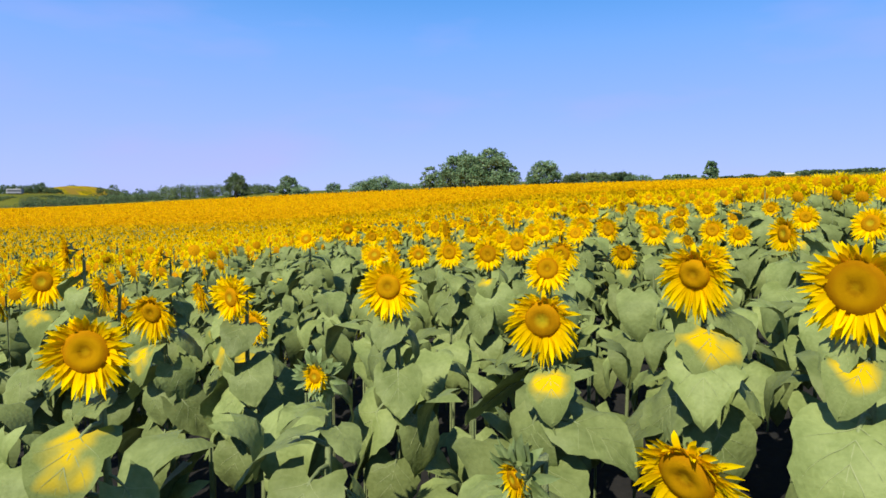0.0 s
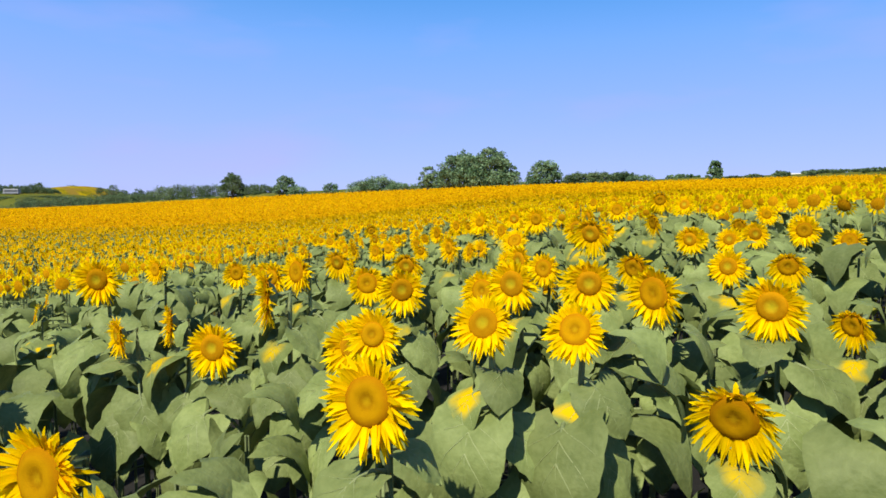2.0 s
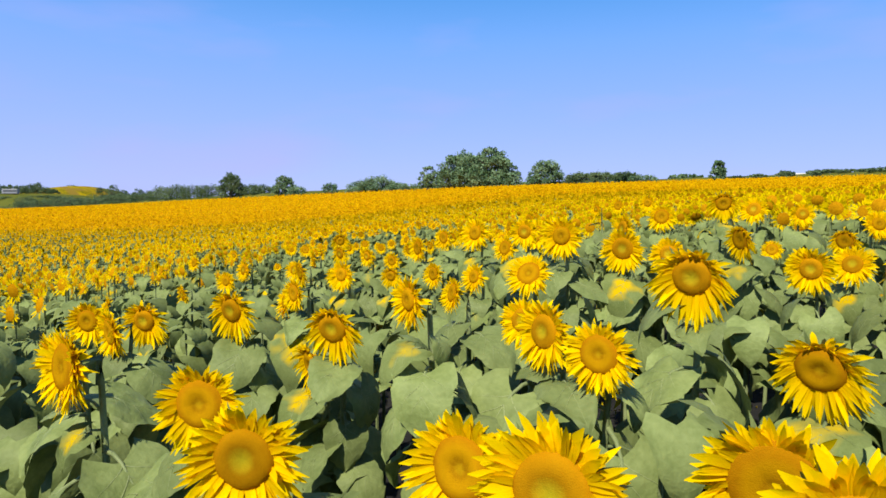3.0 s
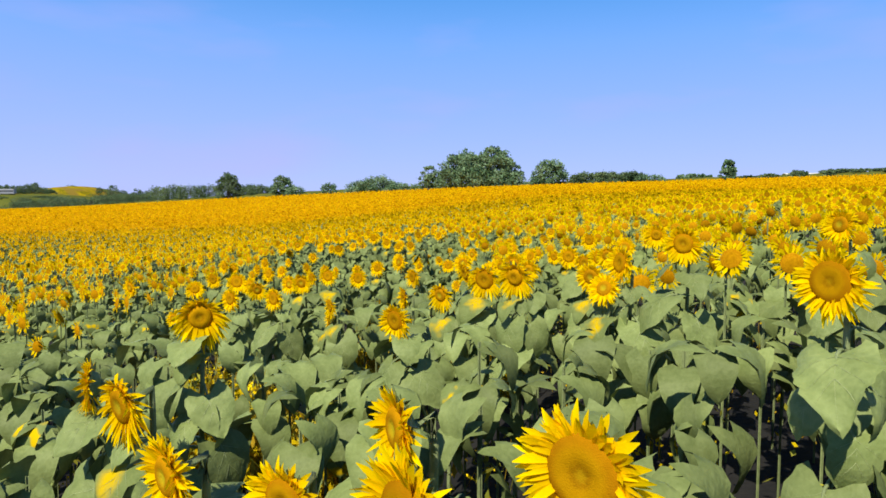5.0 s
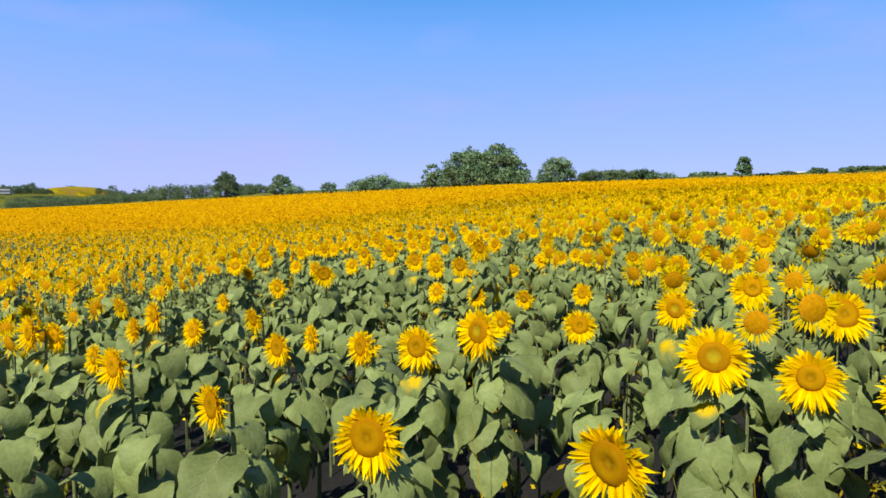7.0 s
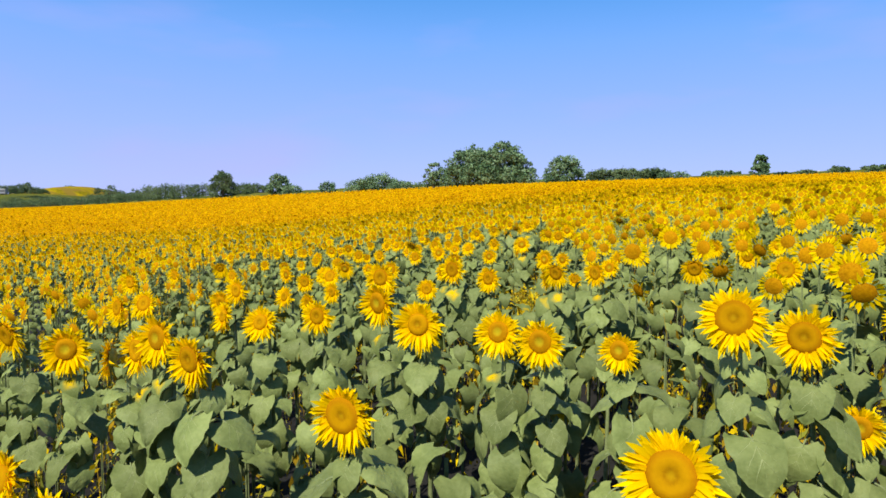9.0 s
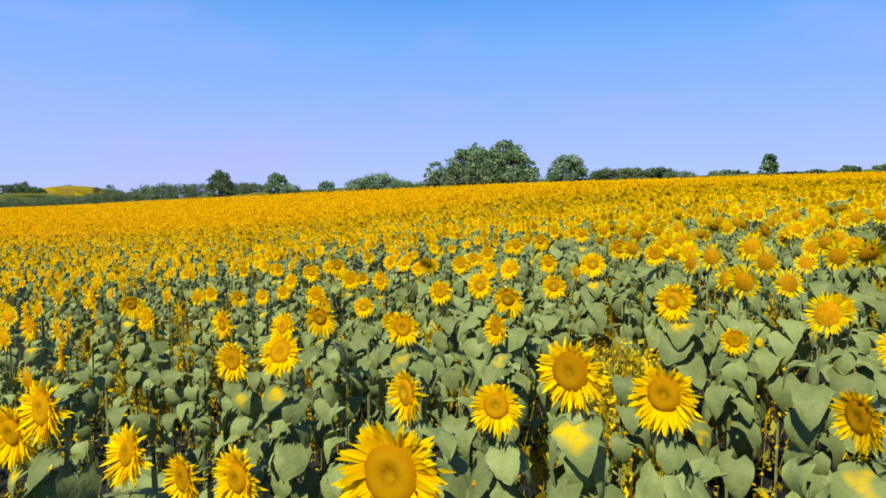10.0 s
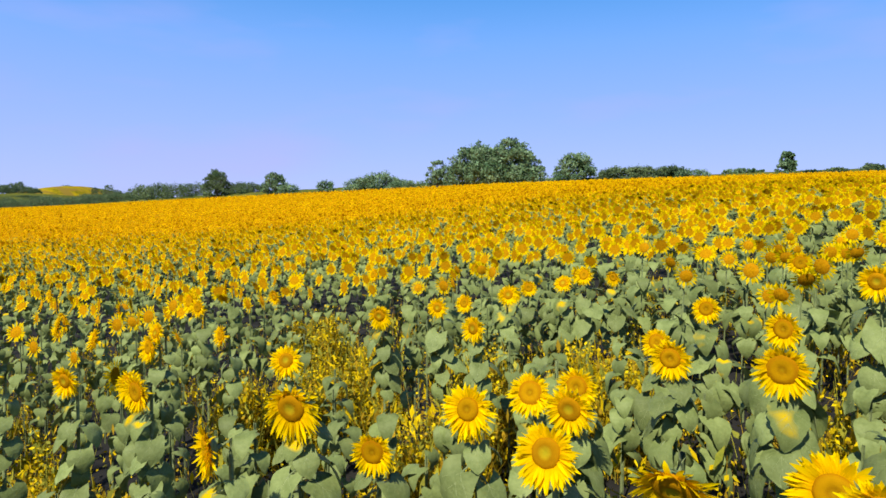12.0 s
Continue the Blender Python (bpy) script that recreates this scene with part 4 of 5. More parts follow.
def scatter(rng, x, y, heads, n_leaf, leaf_shape, head_shape, stem, big=1.0, nod=0.02):
    """Verts, quads and material indices of many plants at the places x, y."""
    n = len(x)
    zc = canopy(x, y) + rng.normal(0, 0.07, n) - np.where(heads, 0.0, 0.10)
    zg = ground(x, y)
    V, Q, I = [], [], []
    count = 0

    def add(v, q, i):
        nonlocal count
        V.append(v.reshape(-1, 3))
        Q.append((q[None] + (np.arange(len(v)) * v.shape[1])[:, None, None]).reshape(-1, 4) + count)
        I.append(np.tile(i, len(v)))
        count += v.shape[0] * v.shape[1]

    # heads
    k = np.where(heads)[0]
    turn = radians(-36) + rng.normal(0, 0.36, len(k))
    tilt = rng.normal(nod, 0.25, len(k))
    face = np.stack([np.sin(turn) * np.cos(tilt), -np.cos(turn) * np.cos(tilt), np.sin(tilt)], -1)
    right = np.cross((0, 0, 1), face)
    right /= np.linalg.norm(right, axis=1)[:, None]
    up = np.cross(face, right)
    r = rng.normal(0.114, 0.014, len(k)) * big
    hv, hq, hm = head_shape
    v = hv[None, :, 0, None] * right[:, None] + hv[None, :, 1, None] * up[:, None] + hv[None, :, 2, None] * face[:, None]
    add(v * r[:, None, None] + np.stack([x[k], y[k], zc[k]], -1)[:, None], hq, hm)
    # leaves
    lv, lq = leaf_shape
    for j in range(n_leaf):
        f = 0.96 - 0.38 * j / max(1, n_leaf - 1) if n_leaf > 1 else 0.85 + 0 * x
        f = f + rng.uniform(-0.05, 0.05, n)
        spin = math.pi * 0.96 + rng.uniform(-1, 1, n) * 2.0
        droop = rng.uniform(-1.05, -0.1, n)
        size = rng.uniform(0.16, 0.24, n) * np.where(y > 37, 0.85, np.clip(1.40 - 0.030 * y, 0.68, 1.12)) * big * np.where((y > 26) & (y < 45), np.clip(1.07 + 0.07 * x, 0.76, 1.15), 1.0) * (0.85 if j == 0 else 1.08)
        sy, cyy = np.sin(droop)[:, None], np.cos(droop)[:, None]
        px, py, pz = lv[None, :, 0], lv[None, :, 1] * cyy - lv[None, :, 2] * sy, lv[None, :, 1] * sy + lv[None, :, 2] * cyy
        c, s = np.cos(spin)[:, None], np.sin(spin)[:, None]
        v = np.stack([px * c - py * s, px * s + py * c, pz], -1) * size[:, None, None]
        at = np.stack([x, y + 0.05, zg + (zc - zg - np.where(heads, 0.16, 0.08) - 0.10 * np.clip((y - 22) / 14, 0, 1)) * f], -1)
        dusted = rng.random(n) < (np.where(heads, 0.16, 0.02) if j == 1 else 0.01)
        grown = (y > 18) | (j < 6)
        for pick, mi in ((~dusted & grown, 0), (dusted & grown, 5)):
            add((v + at[:, None])[pick], lq, np.full(len(lq), mi))
    if stem:
        w = 0.008
        sv = np.array([(-w, 0, 0), (w, 0, 0), (w, 0, 1), (-w, 0, 1), (0, -w, 0), (0, w, 0), (0, w, 1), (0, -w, 1)])
        v = np.repeat(sv[None], n, 0).copy()
        v[:, :, 2] *= (zc - zg - np.where(heads, 0.05, 0.22))[:, None]
        add(v + np.stack([x, y + 0.06, zg], -1)[:, None], np.array([(0, 1, 2, 3), (4, 5, 6, 7)]), np.array([4, 4]))
    return np.concatenate(V), np.concatenate(Q), np.concatenate(I)


def jittered(rng, x0, x1, y0, y1, step):
    xs, ys = np.meshgrid(np.arange(x0, x1, step), np.arange(y0, y1, step))
    return xs.ravel() + rng.uniform(-0.42, 0.42, xs.size) * step, ys.ravel() + rng.uniform(-0.42, 0.42, ys.size) * step


def seen(x, y, lo, hi):
    """Strip of the plan that the flight line looks over."""
    line = 0.6 - 0.07 * y
    return (np.abs(x - line) < 3.6 + 0.84 * np.maximum(y - lo, 0)) & (y < hi)


rng = np.random.default_rng(7)
WEEDS = [(0.10, 28.95, 0.40), (0.38, 29.2, 0.42), (-4.6, 33.9, 1.1), (-5.3, 33.5, 1.1), (-1.0, 14.9, 0.6), (-1.9, 16.0, 0.5), (-1.5, 15.3, 0.4), (2.2, 31.8, 0.5), (1.5, 33.8, 0.7), (-3.4, 38.2, 0.9), (-2.0, 34.7, 0.6), (-1.5, 36.0, 0.6), (-5.4, 35.4, 0.9), (-5.6, 33.2, 0.9), (0.3, 22.9, 0.5), (-1.2, 31.4, 0.7), (-0.2, 36.1, 0.6), (0.06, 17.15, 0.32), (0.34, 17.5, 0.32), (1.4, 16.8, 0.35), (1.25, 17.25, 0.3), (-3.6, 36.3, 0.42), (-2.9, 36.4, 0.40), (-0.5, 35.6, 0.35), (0.6, 34.0, 0.32), (0.85, 32.3, 0.42), (-2.4, 32.4, 0.40), (-1.1, 32.4, 0.32), (3.2, 31.0, 0.45), (-3.9, 28.7, 0.55), (-2.84, 37.3, 0.7), (-3.9, 40.6, 0.8), (-0.26, 14.35, 0.4), (-4.3, 32.1, 0.42), (-4.0, 32.7, 0.42), (-4.7, 32.4, 0.40)]
taken = np.array(PLANTS)
x, y = jittered(rng, -34, 38, -1.5, 46, 0.46)
keep = seen(x, y, 3, 46) & (y < edge_y(x))
x, y = x[keep], y[keep]
clear = np.ones(len(x), bool)
for a in range(0, len(x), 2000):
    d = np.hypot(x[a:a + 2000, None] - taken[None, :, 0], y[a:a + 2000, None] - taken[None, :, 1])
    clear[a:a + 2000] = d.min(1) > 0.30
for wx, wy, wr in WEEDS:
    clear &= np.hypot(x - wx, y - wy) > (0.62 if wr > 1 else 0.48)
clear &= np.hypot((x - 0.1) / 0.30, (y - 28.5) / 0.4) > 1
x, y = x[clear], y[clear]
off = np.abs(x - (0.6 - 0.07 * y))
near = (y < 38) & (off < 7)
bald = (off < 2.4) & (y < 36)
has_head = rng.random(len(x)) < np.where((off < 1.9) & (y < 37), 0.0, np.where(bald, np.where(y < 14, 0.10, 0.55), np.where(y < 28, 0.97, np.where(y < 36, 0.94, 0.90))))
has_head &= ~((y < 13.4) & (x > 0) & (x < 3.9))
closest = near & (off < 2.3)
v, q, i = scatter(rng, x[closest], y[closest], has_head[closest], 9, plain_leaf(7, 7), plain_head(40, True), True)
tagged(new("sunflower_crop", quads_mesh("crop_close", v, q, FIELD_MATS, i, True)), "close-grown sunflower crop of grey-green leaves with few heads", "sunflower field", kind="stuff")
near &= ~closest
v, q, i = scatter(rng, x[near], y[near], has_head[near], 8, plain_leaf(5, 5), plain_head(26, True), True)
tagged(new("sunflower_crop", quads_mesh("crop_near", v, q, FIELD_MATS, i, True)), "dense sunflower crop in full bloom, yellow heads over grey-green leaves", "sunflower field", kind="stuff")
near |= closest
v, q, i = scatter(rng, x[~near], y[~near], has_head[~near], 4, plain_leaf(4, 3), plain_head(16, False, 0.64), False)
tagged(new("sunflower_crop", quads_mesh("crop_middle", v, q, FIELD_MATS, i, True)), "sunflower crop in bloom further out over the slope", "sunflower field", kind="stuff")


def weeds_mesh(name, rng, spots, flecks=8):
    """Clumps of thin stalks with many small golden flowers, and limp yellowing blades that hang about them."""
    V, I = [], []

    def blades(c, along, la, ls, index):
        count = len(c)
        a = rng.normal(size=(count, 3)) * (1, 1, along)
        a /= np.linalg.norm(a, axis=1)[:, None]
        s = np.cross(a, rng.normal(size=(count, 3)))
        s /= np.linalg.norm(s, axis=1)[:, None]
        la, ls = rng.uniform(*la, count)[:, None], rng.uniform(*ls, count)[:, None]
        V.append(np.stack([c - a * la, c - s * ls, c + a * la, c + s * ls], 1))
        I.append(index)

    for wx, wy, wr, count in spots:
        plumes = max(3, count // 90)   # stalks stand in plumes of their own height
        own = rng.integers(0, plumes, count)
        cx, cy = rng.normal(0, wr * 0.48, plumes), rng.normal(0, wr * 0.48, plumes)
        high = rng.uniform(0.58, 1.24, plumes) * np.exp(-0.35 * (cx ** 2 + cy ** 2) / (wr * wr + 0.1))
        px, py = wx + cx[own] + rng.normal(0, 0.055, count), wy + cy[own] + rng.normal(0, 0.055, count)
        z0 = ground(px, py)
        tall = high[own] * rng.uniform(0.45, 1.0, count)
        for k in range(flecks):
            f = rng.uniform(0.05, 1.0, count) ** 0.6
            c = np.stack([px + rng.normal(0, 0.07, count), py + rng.normal(0, 0.07, count), z0 + tall * f], -1)
            blades(c, 1.2, (0.009, 0.025), (0.006, 0.016), np.where(rng.random(count) < 0.18 + 0.45 * f, 0, np.where(rng.random(count) < 0.5, 1, 2)))
        for k in range(2):
            c = np.stack([px + rng.normal(0, 0.10, count), py + rng.normal(0, 0.10, count), z0 + tall * rng.uniform(0.2, 0.95, count)], -1)
            blades(c, 3.5, (0.035, 0.085), (0.010, 0.026), np.where(rng.random(count) < 0.30, 0, np.where(rng.random(count) < 0.65, 1, 2)))
        some = max(1, count // 3)
        lean = rng.normal(0, 0.16, (some, 2))
        b0 = np.stack([px, py, z0], -1)[:some]
        b1 = b0 + np.c_[lean, tall[:some]]
        V.append(np.stack([b0 - (0.0025, 0, 0), b0 + (0.0025, 0, 0), b1 + (0.0015, 0, 0), b1 - (0.0015, 0, 0)], 1))
        I.append(np.where(rng.random(some) < 0.5, 1, 2))
    v = np.concatenate(V).reshape(-1, 3)
    return quads_mesh(name, v, np.arange(len(v)).reshape(-1, 4), [M["weed"], M["weed_green"], M["weed_dry"]], np.concatenate(I))


spots = [(a, b, c, int((2900 if k < 2 else 600 if c > 0.85 else 1700 if c in (0.42, 0.40, 0.35, 0.32) else 900) * c)) for k, (a, b, c) in enumerate(WEEDS)]
tagged(new("weeds", weeds_mesh("weed_patch", rng, spots)), "dense clumps of dry golden weeds filling gaps in the crop", "weeds", kind="stuff")
spots = [(a, b, 0.5, 5) for a, b in zip(rng.uniform(-6, 6, 300), rng.uniform(8, 26, 300))]
spots += [(a, b, rng.uniform(0.2, 0.7), 13) for a, b in zip(rng.uniform(-8, 5, 460), rng.uniform(24, 42, 460))]
tagged(new("weeds", weeds_mesh("weed_scatter", rng, spots)), "thin yellowing weeds between the sunflower stems", "weeds", kind="stuff")
# from, to, spacing, leaves, size, share in flower, petals
FAR = [(45.6, 62, 0.44, 3, 1.04, 0.90, 10), (62, 90, 0.55, 1, 1.16, 0.96, 8), (90, 150, 0.88, 0, 1.5, 0.97, 7), (150, 420, 1.85, 0, 2.25, 1.0, 6)]
for y0, y1, step, n_leaf, big, share, rays in FAR:
    x, y = jittered(rng, -0.82 * y1 - 4, 0.78 * y1 + 4, y0, y1, step)
    keep = (y < edge_y(x) - 1) & (np.abs(x + 1) < 0.80 * y + 6) & (x > -330)
    x, y = x[keep], y[keep]
    v, q, i = scatter(rng, x, y, rng.random(len(x)) < share, n_leaf, plain_leaf(3, 3), plain_head(rays, False, 0.66 if y0 < 50 else 0.70), False, big, -0.10)
    tagged(new("sunflower_crop", quads_mesh("crop_far", v, q, [M["far_leaf"] if y0 > 60 else FIELD_MATS[0]] + FIELD_MATS[1:], i)), "far sunflower crop, a sheet of golden heads", "sunflower field", kind="stuff")
# the same field goes on to both sides and behind
x, y = jittered(rng, -46, 50, -24, 46, 0.72)
k = ~seen(x, y, 3, 46) | (y < -1.6)
v, q, i = scatter(rng, x[k], y[k], rng.random(int(k.sum())) < 0.85, 4, plain_leaf(3, 3), plain_head(8, False, 0.60), False, 1.40)
tagged(new("sunflower_crop", quads_mesh("crop_around", v, q, FIELD_MATS, i)), "sunflower crop in bloom all around", "sunflower field", kind="stuff")
bx, by = np.linspace(-330, 150, 161), np.linspace(-90, 47, 69)
BX, BY = np.meshgrid(bx, by)
bq = np.array(grid_faces(len(by), len(bx)))
mx, my = BX.ravel()[bq].mean(1), BY.ravel()[bq].mean(1)
bq = bq[(mx < -44) | (mx > 48) | (my < -22)]
tagged(new("crop_canopy", quads_mesh("crop_beyond", np.c_[BX.ravel(), BY.ravel(), canopy(BX, BY).ravel() - 0.35], bq, [M["far_canopy"]], np.zeros(len(bq)), True)), "closed leaf canopy of the sunflower crop all around", "sunflower field", kind="stuff")
sx, sy = np.linspace(-330, 150, 161), np.concatenate([np.linspace(60, 100, 21), np.linspace(103, 420, 100)])
XX, YY = np.meshgrid(sx, sy)
YY = np.minimum(YY, edge_y(XX))
q = np.array(grid_faces(len(sy), len(sx)))
tagged(new("crop_canopy", quads_mesh("crop_canopy", np.c_[XX.ravel(), YY.ravel(), (canopy(XX, YY) - 0.30 - 1.1 * np.clip((76 - YY) / 16, 0, 1)).ravel()], q, [M["far_canopy"]], np.zeros(len(q)), True)), "closed leaf canopy of the far sunflower crop", "sunflower field", kind="stuff")

# ---- trees and hedges beyond the field ----


def crown_mesh(name, seed, blobs, count, leaf, mat, loose):
    """A crown of many small leaves gathered on tufts with gaps between them: blobs are (x, y, z, radius)."""
    rng = np.random.default_rng(seed)
    V = []
    total = sum(b[3] ** 2 for b in blobs)
    for bx, by, bz, br in blobs:
        n = int(count * br * br / total)
        tufts = rng.normal(size=(16, 3))
        tufts /= np.linalg.norm(tufts, axis=1)[:, None]
        tufts *= rng.uniform(0.45, 0.92, 16)[:, None]
        c = tufts[rng.integers(0, 16, n)] + rng.normal(size=(n, 3)) * loose
        d = c / np.maximum(np.linalg.norm(c, axis=1), 0.05)[:, None]
        c = np.array((bx, by, bz)) + c * br * (1, 1, 0.88)
        a = rng.normal(size=(n, 3)) * 0.6 + np.cross(d, rng.normal(size=(n, 3)))
        a /= np.linalg.norm(a, axis=1)[:, None]
        b = np.cross(a, rng.normal(size=(n, 3)))
        b /= np.linalg.norm(b, axis=1)[:, None]
        s = leaf * rng.uniform(0.5, 1.3, n)[:, None]
        V.append(np.stack([c - a * s, c - b * s * 0.6, c + a * s, c + b * s * 0.6], 1))
    v = np.concatenate(V).reshape(-1, 3)
    q = np.arange(len(v)).reshape(-1, 4)
    return quads_mesh(name, v, q, [mat], np.zeros(len(q)))


def tree(x, y, height, width, seed, label, low=0.0, kind="tree", depth=None, clumps=7, count=2600, flat=None):
    rng = random.Random(seed)
    z = float(ground(x, y))
    top = new(kind)
    top.matrix_basis = Matrix.Translation((x, y, z - (0.10 * height if kind == "bush" else 0.0)))
    tagged(top, label, kind, "trees beyond the field" if kind == "tree" else "shrubs beyond the field")
    depth = depth or width * 0.8
    line = [(0, 0, -0.2), (0, 0, height * 0.2), (0, 0.02 * height, height * 0.5), (0, 0, height * 0.8)]
    tv, tf = tube(line, [0.035 * height, 0.028 * height, 0.018 * height, 0.006 * height], 7)
    for k in range(6):
        a = rng.uniform(0, 6.28)
        r0 = Vector((0, 0, height * rng.uniform(0.18, 0.45)))
        r1 = r0 + Vector((math.cos(a) * width * 0.2, math.sin(a) * depth * 0.2, height * 0.18))
        r2 = r0 + Vector((math.cos(a) * width * 0.38, math.sin(a) * depth * 0.38, height * 0.30))
        v2, f2 = tube([r0, r1, r2], [0.014 * height, 0.009 * height, 0.003 * height], 5)
        s = len(tv)
        tv, tf = tv + v2, tf + [tuple(s + i for i in f) for f in f2]
    part("trunk", mesh_of("trunk", tv, tf, [M["bark"]]), top, None, "dark trunk with spreading limbs")
    flat = flat or (0.45 if kind == "bush" else 1.0)
    core = min(width * 0.30, height * 0.36)
    blobs = [(-width * 0.12, 0, height * 0.42, core), (width * 0.14, 0, height * 0.46, core)]
    for k in range(clumps * 3):
        u = -0.95 + 1.9 * (k + 0.5) / (clumps * 3) + rng.uniform(-0.05, 0.05)
        dome = math.sqrt(max(0.04, 1 - u * u)) ** flat
        br = min(width * rng.uniform(0.075, 0.15), height * 0.24)
        top_z = height * (0.22 + 0.78 * dome) * rng.uniform(0.84, 1.0)
        blobs.append((u * (width / 2 - br * 0.6), rng.uniform(-0.6, 0.6) * depth * 0.4, max(top_z - br, br * 0.6), br))
        blobs.append((u * (width / 2 - br * 0.4), rng.uniform(-0.6, 0.6) * depth * 0.4, br * 0.6 + max(top_z - 2 * br, 0) * rng.uniform(low, 0.8), br * 1.1))
    if kind == "bush":
        blobs += [(u * width * 0.44, rng.uniform(-0.2, 0.2) * depth, height * rng.uniform(0.08, 0.16), height * 0.22) for u in (-0.98, -0.82, -0.66, -0.5, -0.34, -0.18, 0.0, 0.16, 0.32, 0.48, 0.64, 0.8, 0.98)]
    high = max(b[2] + 0.90 * b[3] for b in blobs)
    wide = max(abs(b[0]) + b[3] for b in blobs)
    blobs = [(b[0] * width / 2 / wide, b[1], b[2] * height / high, b[3] * 0.5 * (width / 2 / wide + height / high)) for b in blobs]
    part("crown", crown_mesh("crown", seed, blobs, int(count * 2.8), 0.015 * height + 0.14, M["hedge_leaf" if "hedge" in label or "wood-edge" in label or "far hill" in label else "tree_leaf"], 0.30 if kind == "bush" else 0.18), top, None, "dense green leafy crown")
    return top


tree(14.9, 187.0, 13.1, 15.4, 11, "broad old tree with a tall rounded green crown", kind="tree", count=4200, clumps=8)
tree(5.9, 192.0, 12.6, 15.5, 12, "spreading dark green tree grown into its neighbour", kind="tree", count=3200)
tree(9.3, 189.0, 11.6, 12.8, 13, "spreading dark green tree grown into its neighbours", low=0.5, kind="tree", count=2600)
tree(-3.5, 196.0, 8.4, 6.6, 14, "slender pale green young tree with a loose crown", kind="tree", count=900, clumps=4)
tree(20.8, 190.0, 7.0, 6.4, 15, "pale green sapling at the foot of a broad tree", kind="tree", count=900, clumps=4)
tree(-0.8, 198.5, 6.9, 11.8, 16, "dense shrubs at the foot of tall trees", kind="bush", count=1200)
tree(6.0, 192.9, 3.0, 9.0, 17, "dense shrubs at the foot of tall trees", kind="bush", count=1200)
tree(19.0, 185.5, 4.9, 13.6, 18, "dense shrubs at the foot of tall trees", kind="bush", count=1200)
tree(29.8, 183.0, 7.5, 11.4, 19, "round grey-green tree standing apart", kind="tree", count=2600)
tree(38.8, 178.4, 3.8, 11.1, 20, "low green hedgerow shrub", kind="bush")
tree(43.7, 175.2, 3.6, 9.1, 21, "low green hedgerow shrub", kind="bush")
tree(48.7, 171.9, 3.5, 8.1, 22, "rounded dark green hedgerow shrub", kind="bush")
tree(52.6, 169.3, 2.5, 8.4, 23, "low scrub along the field edge", kind="bush", count=900)
tree(63.9, 169.8, 1.2, 9.0, 24, "low shrub with yellowing leaves", kind="bush")
tree(67.7, 159.3, 5.0, 4.3, 25, "small upright round-topped tree", kind="tree", count=1800)
tree(71.2, 157.0, 1.2, 4.2, 26, "dull green shrub of the hedgerow", kind="bush", count=1000)
tree(75.0, 154.7, 1.4, 5.0, 27, "dull green shrub of the hedgerow", kind="bush", count=1000)
tree(79.9, 151.7, 2.0, 4.4, 28, "dark rounded hedgerow shrub", kind="bush", count=1200)
tree(84.8, 148.6, 1.6, 2.8, 29, "small dark shrub in the hedgerow", kind="bush", count=900)
tree(90.1, 152.5, 1.1, 9.5, 30, "low thin hedge on the rise", kind="bush", count=1400, clumps=18)
tree(94.7, 149.5, 0.9, 10.2, 31, "low thin hedge on the rise", kind="bush", count=1400, clumps=18)
tree(99.7, 146.2, 1.0, 11.8, 32, "low thin hedge on the rise", kind="bush", count=1400, clumps=18)
tree(-10.6, 211.0, 2.3, 12.6, 33, "low green scrub beside the trees", kind="bush", count=900)
tree(-20.8, 217.8, 5.7, 17.6, 34, "broad domed clump of shrubs", kind="bush", count=3200, flat=1.1)
tree(-27.1, 221.9, 4.1, 10.5, 35, "low shrub at the foot of a domed clump", kind="bush", count=1200)
tree(-14.1, 213.3, 2.9, 8.5, 36, "low shrub at the foot of a domed clump", kind="bush", count=1000)
tree(-38.9, 229.7, 4.2, 6.6, 37, "small dark round bush", kind="bush", count=1200)
tree(-57.9, 242.2, 7.5, 10.5, 38, "round green tree on the field edge", kind="tree", count=2400)
tree(-52.4, 238.6, 3.8, 7.7, 39, "low shrub beside a tree", kind="bush", count=800)
tree(-83.5, 259.1, 10.5, 11.2, 40, "tall tree rising above the hedge", kind="tree", count=2400)
tree(-126.8, 293.7, 7.2, 13.1, 41, "thick grey-green hedge tree", kind="bush", count=1500)
tree(-117.5, 287.5, 7.4, 14.3, 42, "thick grey-green hedge tree", kind="bush", count=1500)
tree(-106.9, 280.6, 6.5, 14.6, 43, "thick grey-green hedge tree", kind="bush", count=1500)
tree(-96.9, 273.9, 6.2, 15.0, 44, "thick grey-green hedge tree", kind="bush", count=1500)
tree(-76.7, 260.6, 5.0, 11.0, 45, "thick grey-green hedge tree", kind="bush", count=1500)
tree(-70.3, 256.4, 4.2, 10.5, 46, "thick grey-green hedge tree", kind="bush", count=1500)
tree(-138.7, 299.5, 3.9, 15.2, 47, "low grey-green hedge shrub", kind="bush", count=1100)
tree(-154.1, 309.7, 4.4, 15.3, 48, "low grey-green hedge shrub", kind="bush", count=1100)
tree(-172.2, 321.6, 4.1, 19.4, 49, "low grey-green hedge shrub", kind="bush", count=1100)
tree(-193.0, 335.4, 5.0, 19.5, 50, "low grey-green hedge shrub", kind="bush", count=1100)
tree(-215.0, 349.9, 4.8, 20.8, 51, "low grey-green hedge shrub", kind="bush", count=1100)
tree(-235.5, 363.4, 6.6, 15.4, 52, "low grey-green hedge shrub", kind="bush", count=1100)
tree(-264.1, 382.3, 5.5, 30.7, 53, "low grey-green hedge shrub", kind="bush", count=1100)
tree(-252.9, 392.9, 7.8, 15.8, 54, "dense dark hedge beyond the field corner", kind="bush", count=1600)
